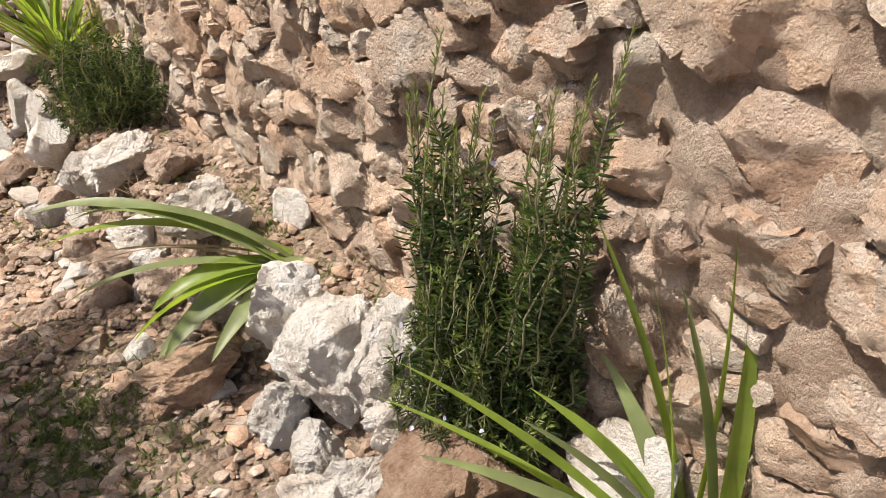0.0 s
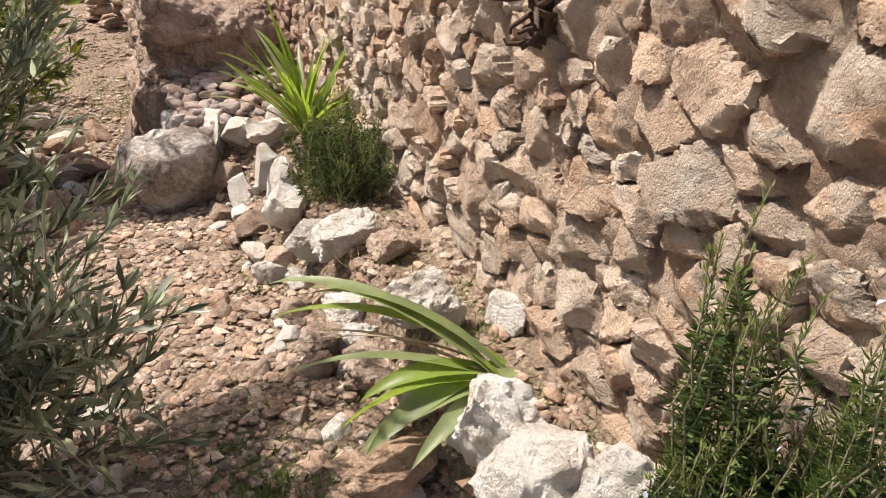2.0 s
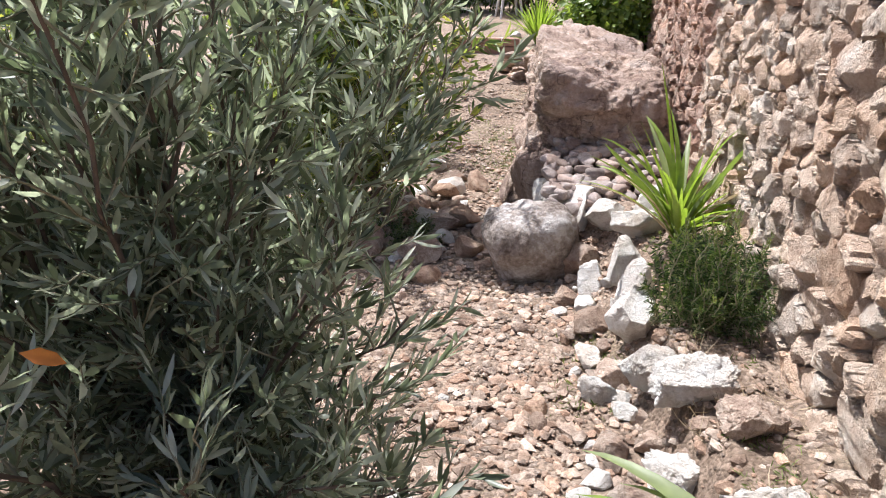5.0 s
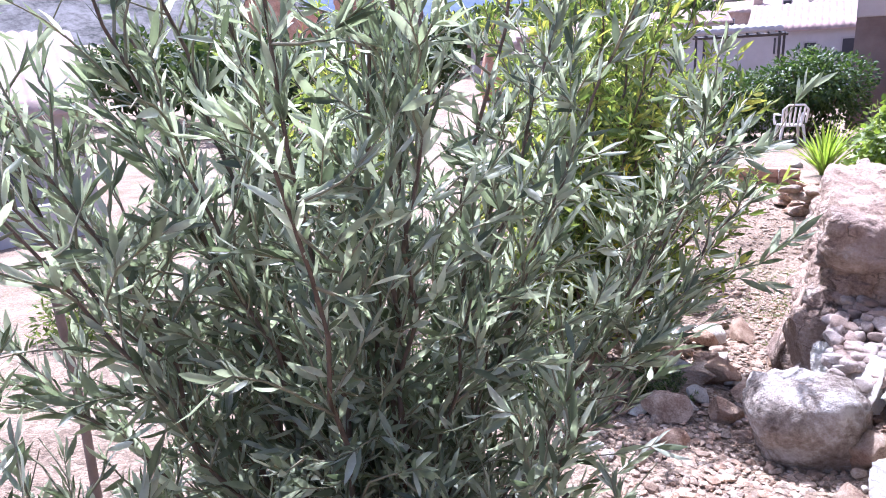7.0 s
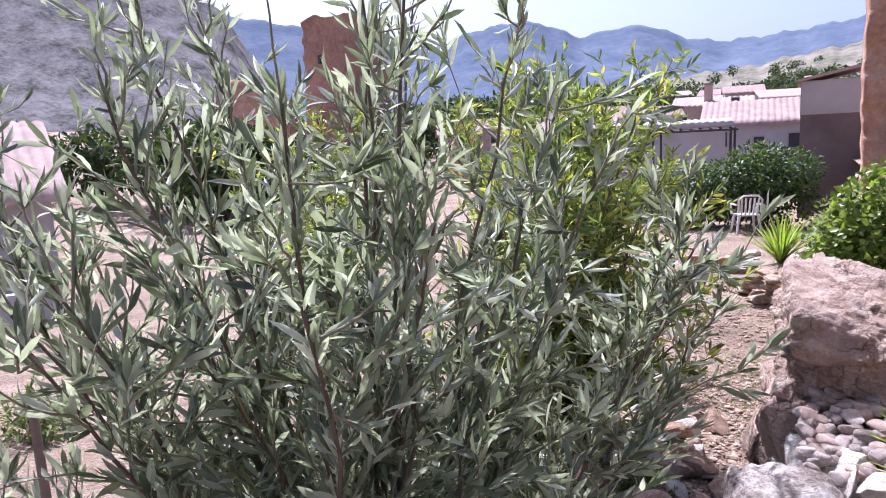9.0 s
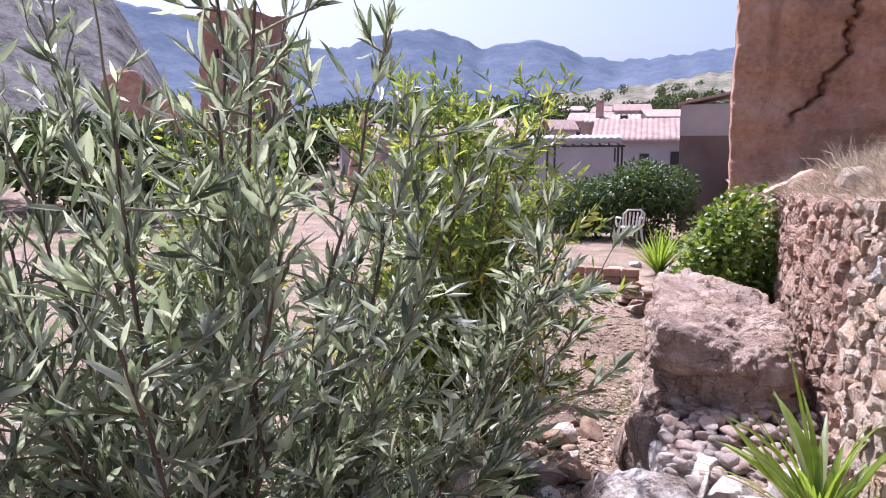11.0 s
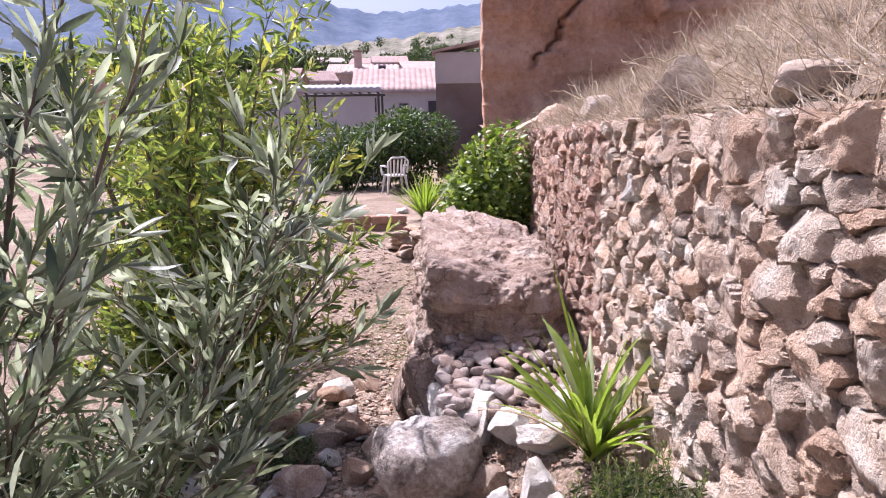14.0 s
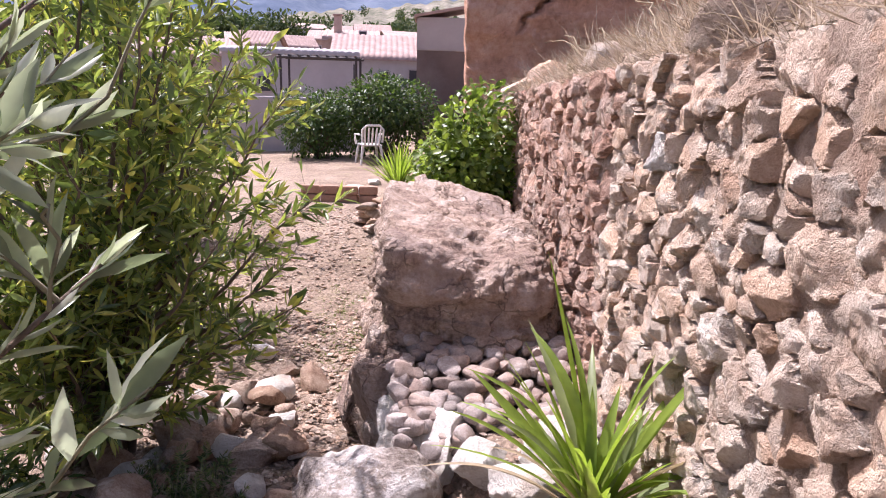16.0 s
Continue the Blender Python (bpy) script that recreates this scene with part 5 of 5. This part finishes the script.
# ---- houses and town ----
def facade_house(name, place, size, turn, wall_mat, roof_mat, label, windows, roof_rise=0.8, over=0.25, group="", shed=False):
    """A house with thick walls, a pitched or shed roof of tile rows, and framed windows on its near side."""
    w, d, h = size
    root = thing(name, place, label, "house", group)
    root.rotation_euler = (0, 0, radians(turn))
    box("wall", (0, 0, h / 2 - 0.4), (w, d, h + 0.8), wall_mat, root, bevel=0.03)
    rows = max(6, int((w + 2 * over) / 0.24))
    u = np.linspace(-w / 2 - over, w / 2 + over, rows * 6 + 1)
    corr = 0.045 * np.abs(np.sin((u - u[0]) / (u[-1] - u[0]) * math.pi * rows))
    slopes = [(-1, 0)] if shed else [(-1, 0), (1, 0)]
    for s, _ in slopes:
        far_y = (d / 2 + over) if shed else 0.0
        e = np.array([[s * (d / 2 + over), h - 0.05], [far_y if shed else 0.0, h + roof_rise]])
        v, q = [], []
        for t in np.linspace(0, 1, 9):
            yy, zz = e[0] * (1 - t) + e[1] * t
            v.append(np.stack([u, np.full_like(u, yy), zz + corr + 0.03 * ((t * 8) % 2)], 1))
        nn = len(u)
        v = np.concatenate(v + [np.stack([u, np.full_like(u, e[0][0]), np.full_like(u, e[0][1] - 0.1)], 1)])
        a, b = np.meshgrid(np.arange(8), np.arange(nn - 1), indexing="ij")
        q = np.stack([a * nn + b, a * nn + b + 1, (a + 1) * nn + b + 1, (a + 1) * nn + b], -1).reshape(-1, 4)
        b = np.arange(nn - 1)
        q = np.concatenate([q, np.stack([9 * nn + b, 9 * nn + b + 1, b + 1, b], 1)])
        put_part("roof", fast_mesh("roof", v, q, roof_mat), root)
    if not shed:
        for sx in (-1, 1):
            tri = [(sx * w / 2 - 0.1 * sx, -d / 2, h - 0.02), (sx * w / 2 - 0.1 * sx, d / 2, h - 0.02), (sx * w / 2 - 0.1 * sx, 0, h + roof_rise - 0.04),
                   (sx * w / 2 - 0.2 * sx, -d / 2, h - 0.02), (sx * w / 2 - 0.2 * sx, d / 2, h - 0.02), (sx * w / 2 - 0.2 * sx, 0, h + roof_rise - 0.04)]
            put_part("gable", mesh_of("gable", tri, [(0, 1, 2), (5, 4, 3), (0, 2, 5, 3), (1, 4, 5, 2), (0, 3, 4, 1)], wall_mat, False), root)
    for wx, wz, ww, wh in windows:
        win = box("window", (wx, -d / 2 - 0.01, wz), (ww, 0.08, wh), M_WHITEWALL if wall_mat is not M_WHITEWALL else M_GREYWALL, root, bevel=0.01)
        box("pane", (0, -0.035, 0), (ww * 0.78, 0.03, wh * 0.82), M_PANE, win, bevel=0)
    return root


def at_bearing(az, dist):
    return 0.15 + dist * math.sin(radians(az)), 0.8 + dist * math.cos(radians(az))


def level(az, dist, el):
    return 1.66 + dist * math.tan(radians(el))


# terrace end wall, pergola and the white house behind
box("wall_end", (-5.2, 20.2, 0.0), (7.6, 0.25, 1.5), M_GREYWALL, None, bevel=0.02)
tagged(bpy.data.objects["wall_end"], "low grey rendered terrace wall", "wall", kind="structure")
shed = thing("outbuilding", (0.55, 21.2, -0.6), "tall narrow outbuilding, brown below and grey above", "building")
box("lower_wall", (0, 0, 1.35), (1.5, 1.6, 2.75), M_BROWNWALL, shed, "dark brown stained lower wall", bevel=0.02)
box("upper_wall", (0.05, 0.0, 3.1), (1.62, 1.66, 0.85), M_GREYWALL, shed, "pale grey upper wall", bevel=0.02)
v = [(-0.84, -0.95, 3.5), (0.95, -0.95, 3.85), (0.95, 0.95, 3.85), (-0.84, 0.95, 3.5)]
put_part("roof", mesh_of("roof", v + [(a, b, c + 0.07) for a, b, c in v], [(3, 2, 1, 0), (4, 5, 6, 7), (0, 1, 5, 4), (1, 2, 6, 5), (2, 3, 7, 6), (3, 0, 4, 7)], M_TILE, False), shed)

hx, hy = at_bearing(-3.9, 33)
facade_house("house", (hx, hy, -0.6), (3.9, 5, 2.75), 4, M_WHITEWALL, M_TILE, "white village house with a red tiled roof", [(-1.3, 2.1, 0.5, 0.75), (0.1, 1.9, 0.5, 0.6), (1.4, 1.95, 0.55, 0.7), (-1.4, 0.9, 0.6, 0.8)], 1.0)
hx, hy = at_bearing(-6.2, 36)
facade_house("house", (hx, hy, -0.2), (2.2, 4, 3.3), 4, M_PALETILE, M_PALETILE, "tall pale pink house with a small dark window", [(0.55, 3.3, 0.4, 0.6)], 0.4)
box_ch = thing("chimney", (hx - 0.6, hy - 1, 3.3), "short rendered chimney on the roof of a house", "chimney")
box("stack", (0, 0, 0.35), (0.35, 0.35, 0.9), M_PALETILE, box_ch, bevel=0.02)
box("cap", (0, 0, 0.84), (0.46, 0.46, 0.07), M_TILE, box_ch, bevel=0.01)
hx, hy = at_bearing(-10.8, 27)
facade_house("house", (hx, hy, -0.6), (4.4, 3.5, 2.75), 6, M_WHITEWALL, M_GREYWALL, "low lilac-grey house with a flat grey roof edge", [(-0.8, 1.6, 0.5, 0.6)], 0.15, shed=True)
pergola = thing("pergola", (-3.1, 22.6, -0.6), "dark iron pergola frame in front of a house", "pergola")
for px in (-1.1, 1.1):
    for py in (-0.6, 0.6):
        v, q = tube([(px, py, 0), (px, py, 2.45)], 0.04, 0.04, 6)
        put_part("post", fast_mesh("post", v, q, M_DARKMETAL), pergola)
for k in range(9):
    v, q = tube([(-1.1 + 0.275 * k, -0.8, 2.48), (-1.1 + 0.275 * k, 0.8, 2.48)], 0.03, 0.03, 5)
    put_part("rafter", fast_mesh("rafter", v, q, M_DARKMETAL), pergola)
for py in (-0.6, 0.6):
    v, q = tube([(-1.2, py, 2.43), (1.2, py, 2.43)], 0.04, 0.04, 6)
    put_part("beam", fast_mesh("beam", v, q, M_DARKMETAL), pergola)

# the tiled house off to the side of the path, below the terrace
facade_house("house", (-16.0, 6.9, -1.4), (5.2, 4.4, 2.5), 66, M_GREYWALL, M_PALETILE, "low house with a pale corrugated clay tile roof", [(-1.2, 1.4, 0.7, 0.9), (1.0, 1.4, 0.7, 0.9)], 1.5, 0.3)
box("low_wall", (-11.4, 4.9, -0.75), (4.5, 0.25, 0.9), M_WHITEWALL, None, turn=62, bevel=0.02)
tagged(bpy.data.objects["low_wall"], "low whitewashed garden wall", "wall", kind="structure")
leaf_mound("shrub", (-4.9, 3.3, height(-4.9, 3.3)), (0.28, 0.28, 0.4), 500, "small yellow-green bush on the pale ground", "shrub", M_WEED, 0.09, 0.25, 131)
fence = thing("fence_post", (-2.25, 1.9, height(-2.25, 1.9)), "thin brown timber stake standing beside the olive", "post")
v, q = tube([(0, 0, -0.1), (0.02, 0.01, 0.4), (0.03, 0, 0.85)], 0.018, 0.016, 7)
put_part("stake", fast_mesh("stake", v, q, M_POST), fence)

TOWN = [(-13.5, 44, 3.4, 2.6), (-16.5, 40, 2.6, 3.2), (-19.0, 47, 2.9, 3.6), (-22.0, 42, 2.5, 3.0), (-25.0, 52, 3.0, 3.4), (-27.5, 46, 2.7, 3.0), (-11.0, 52, 3.3, 3.0), (-8.0, 62, 3.9, 4.0), (-4.8, 78, 4.6, 4.2),
        (-2.2, 70, 4.1, 5.0), (-6.4, 90, 4.5, 5.0), (-14.5, 66, 3.5, 4.2), (-21.0, 68, 3.3, 4.4), (-18.0, 84, 3.9, 5.0), (0.8, 95, 5.0, 5.0), (-10.0, 105, 4.6, 5.5), (-24.0, 90, 3.8, 5.0), (-40.5, 44, 0.6, 2.6), (-46.0, 38, -0.2, 2.6), (-35.0, 50, 0.9, 3.0)]
TOWN = [(az, dist * 1.15, el - 1.1, w) for az, dist, el, w in TOWN]
for i, (az, dist, el, w) in enumerate(TOWN):
    tx, ty = at_bearing(az, dist)
    g = height(tx, ty)
    ridge = max(level(az, dist, el) + 0.4, g + 2.4)
    rise = 0.9
    facade_house("house", (tx, ty, g), (w, w * 0.9, ridge - rise - g), az * -1 + (i * 53) % 40 - 20, [M_WHITEWALL, M_PALETILE, M_GREYWALL][i % 3], [M_TILE, M_PALETILE][i % 2],
                 "village house with a clay tile roof in the distance", [(-w * 0.25, (ridge - rise - g) * 0.7, 0.6, 0.9), (w * 0.22, (ridge - rise - g) * 0.7, 0.6, 0.9)], rise, 0.25, "village houses")


def far_tree(az, dist, el_top, width, seed, label, mat=M_FARTREE):
    tx, ty = at_bearing(az, dist)
    g = height(tx, ty)
    top = max(level(az, dist, el_top), g + 2)
    h = top - g
    return leaf_mound("tree", (tx, ty, g), (width / 2, width / 2, h * 0.42), 1500, label, "tree", mat, 0.07 * width + 0.1, 0.5, seed, "village trees", 0.1, h * 0.55)


TREES = [(-56, 40, 3.2, 5.0), (-51, 36, 3.4, 5.0), (-47.5, 30, 3.4, 5.0), (-45, 30, 2.4, 4.5), (-62, 44, 3.0, 6.0), (-43, 40, 2.0, 5.0), (-30.5, 60, 3.8, 7.0), (-28.0, 70, 4.3, 7.0), (-33, 44, 2.0, 5.0), (-26, 64, 3.9, 7.0),
         (-23, 75, 4.2, 8.0), (-38, 38, 0.8, 4.0), (-16, 90, 4.4, 9.0), (-12, 110, 4.6, 9.0), (1.4, 100, 4.6, 9.0), (-49, 34, 3.0, 5.0)]
for k in range(16):
    TREES.append((-31 + 2.05 * k, 115 + 12 * (k % 4), 3.9 + 0.25 * (k % 3), 9.0))
for i, (az, dist, el, w) in enumerate(TREES):
    far_tree(az, dist, el, w, 150 + i, "leafy green tree among the village houses")

# the castle tower and its broken curtain wall
tx, ty = at_bearing(-36.6, 62)
tower = thing("castle_tower", (tx, ty, 0.8), "square reddish masonry castle tower", "tower")
tower.rotation_euler = (0, 0, radians(-8))
h = level(-37.6, 62, 10.6) - 0.8
prof = []
for s in np.linspace(0, 1, 60):
    half = 2.6 + 0.25 * (1 - s)
    a = np.linspace(-1, 1, 12, endpoint=False)
    sq = np.concatenate([np.stack([a, -np.ones(12)], 1), np.stack([np.ones(12), a], 1), np.stack([-a, np.ones(12)], 1), np.stack([-np.ones(12), -a], 1)]) * half
    prof.append(np.concatenate([sq, np.full((48, 1), s * h)], 1))
v = np.concatenate(prof)
course = 0.06 * np.tanh(6 * np.sin(v[:, 2] * 4.2)) + 0.10 * wave(v, 0.9, 161, 4, 0.6)
v[:, :2] *= (1 + course / 2.6 * 0.6)[:, None]
v[:, 2] += np.where(v[:, 2] > h * 0.985, 0.25 * wave(v, 2.0, 162, 2), 0)
a, b = np.meshgrid(np.arange(59), np.arange(48), indexing="ij")
q = np.stack([a * 48 + b, a * 48 + (b + 1) % 48, (a + 1) * 48 + (b + 1) % 48, (a + 1) * 48 + b], -1).reshape(-1, 4)
put_part("shaft", fast_mesh("shaft", v, q, M_TOWER), tower)
box("roof_deck", (0, 0, h - 0.3), (4.9, 4.9, 0.3), M_TOWER, tower, bevel=0)
for wz, wx in ((h * 0.72, -0.4), (h * 0.45, 0.8), (h * 0.3, -1.0)):
    box("arrow_slit", (wx, -2.76, wz), (0.3, 0.25, 0.7), M_PANE, tower, bevel=0.02)
    box("arrow_slit", (2.76, wx, wz), (0.25, 0.3, 0.7), M_PANE, tower, bevel=0.02)
for az, dist, el, w, seed in ((-45.0, 58, 6.0, 5.5, 171), (-42.3, 60, 4.2, 3.5, 172), (-27.2, 40, 3.0, 2.0, 173)):
    wx, wy_ = at_bearing(az, dist)
    top = level(az, dist, el)
    stone("castle_ruin", (wx, wy_, top / 2 - 0.5), (w, 2.2, top + 1.5), seed, M_ADOBE, "broken red earthen castle wall", "ruin", "castle ruins", 4, 5, turn=-az, rough=0.08, sharp=0.9)


# ---- hills ----
def ridge(name, az, el, dist, deep, mat, label, seed, foot_el=2.0):
    """A hillside between bearings, its skyline given in degrees above the eye."""
    a = np.linspace(az[0], az[-1], 260)
    e = np.interp(a, az, el) + 0.10 * np.sin(a * 2.3) + 0.06 * np.sin(a * 5.9 + 1)
    rows, v = 40, []
    for k in range(rows + 1):
        t = k / rows
        d = dist + deep * t
        zt = 1.66 + d * np.tan(np.radians(foot_el + (e - foot_el) * t ** 0.85))
        p = np.stack([d * np.sin(np.radians(a)), d * np.cos(np.radians(a)), zt], 1)
        n = wave(p / dist * 40, 1.2, seed, 4, 0.6) * dist * 0.0025 * (0.35 + t * (1 - t) * 3)
        p[:, 2] += np.where(t < 1, n, n * 0.3)
        v.append(p)
    back = v[-1].copy()
    back[:, :2] *= 1.25
    back[:, 2] = 0
    v.append(back)
    m = len(a)
    i, j = np.meshgrid(np.arange(rows + 1), np.arange(m - 1), indexing="ij")
    q = np.stack([i * m + j, i * m + j + 1, (i + 1) * m + j + 1, (i + 1) * m + j], -1).reshape(-1, 4)
    tagged(new(name, fast_mesh(name, np.concatenate(v), q, mat)), label, "hills", kind="structure")


# the far ridge has its distance haze painted in as blue-grey
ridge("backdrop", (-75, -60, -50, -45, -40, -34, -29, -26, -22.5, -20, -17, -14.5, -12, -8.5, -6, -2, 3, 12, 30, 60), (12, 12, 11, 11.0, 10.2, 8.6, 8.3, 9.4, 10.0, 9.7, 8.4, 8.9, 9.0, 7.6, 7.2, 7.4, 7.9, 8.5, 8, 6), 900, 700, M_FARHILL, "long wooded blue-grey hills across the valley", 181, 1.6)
ridge("backdrop", (-110, -80, -62, -54, -49, -46.2, -44.5, -42.5, -41), (9, 15, 16, 15, 13.2, 11.6, 9.0, 5.0, 3.0), 380, 260, M_CRAG, "bare rocky mountainside with scattered dark bushes", 182, 1.2)
ridge("backdrop", (-12, -8, -4, -1, 3, 8, 20), (4.4, 4.9, 5.2, 5.7, 6.2, 6.6, 6.5), 240, 160, M_NEARHILL, "dry pale hillside dotted with trees", 183, 2.4)
r = np.random.default_rng(190)
for i in range(14):
    az, d = r.uniform(-8, 3.2), r.uniform(250, 360)
    el = np.interp(d, (240, 400), (3.7, 5.4))
    leaf_mound("tree", (*at_bearing(az, d), level(az, d, el) - 1), (2.6, 2.6, 2.2), 160, "small dark tree on the far dry hillside", "tree", M_FARTREE, 1.0, 0.6, 191 + i, "hillside trees", 0.1, 1.5)
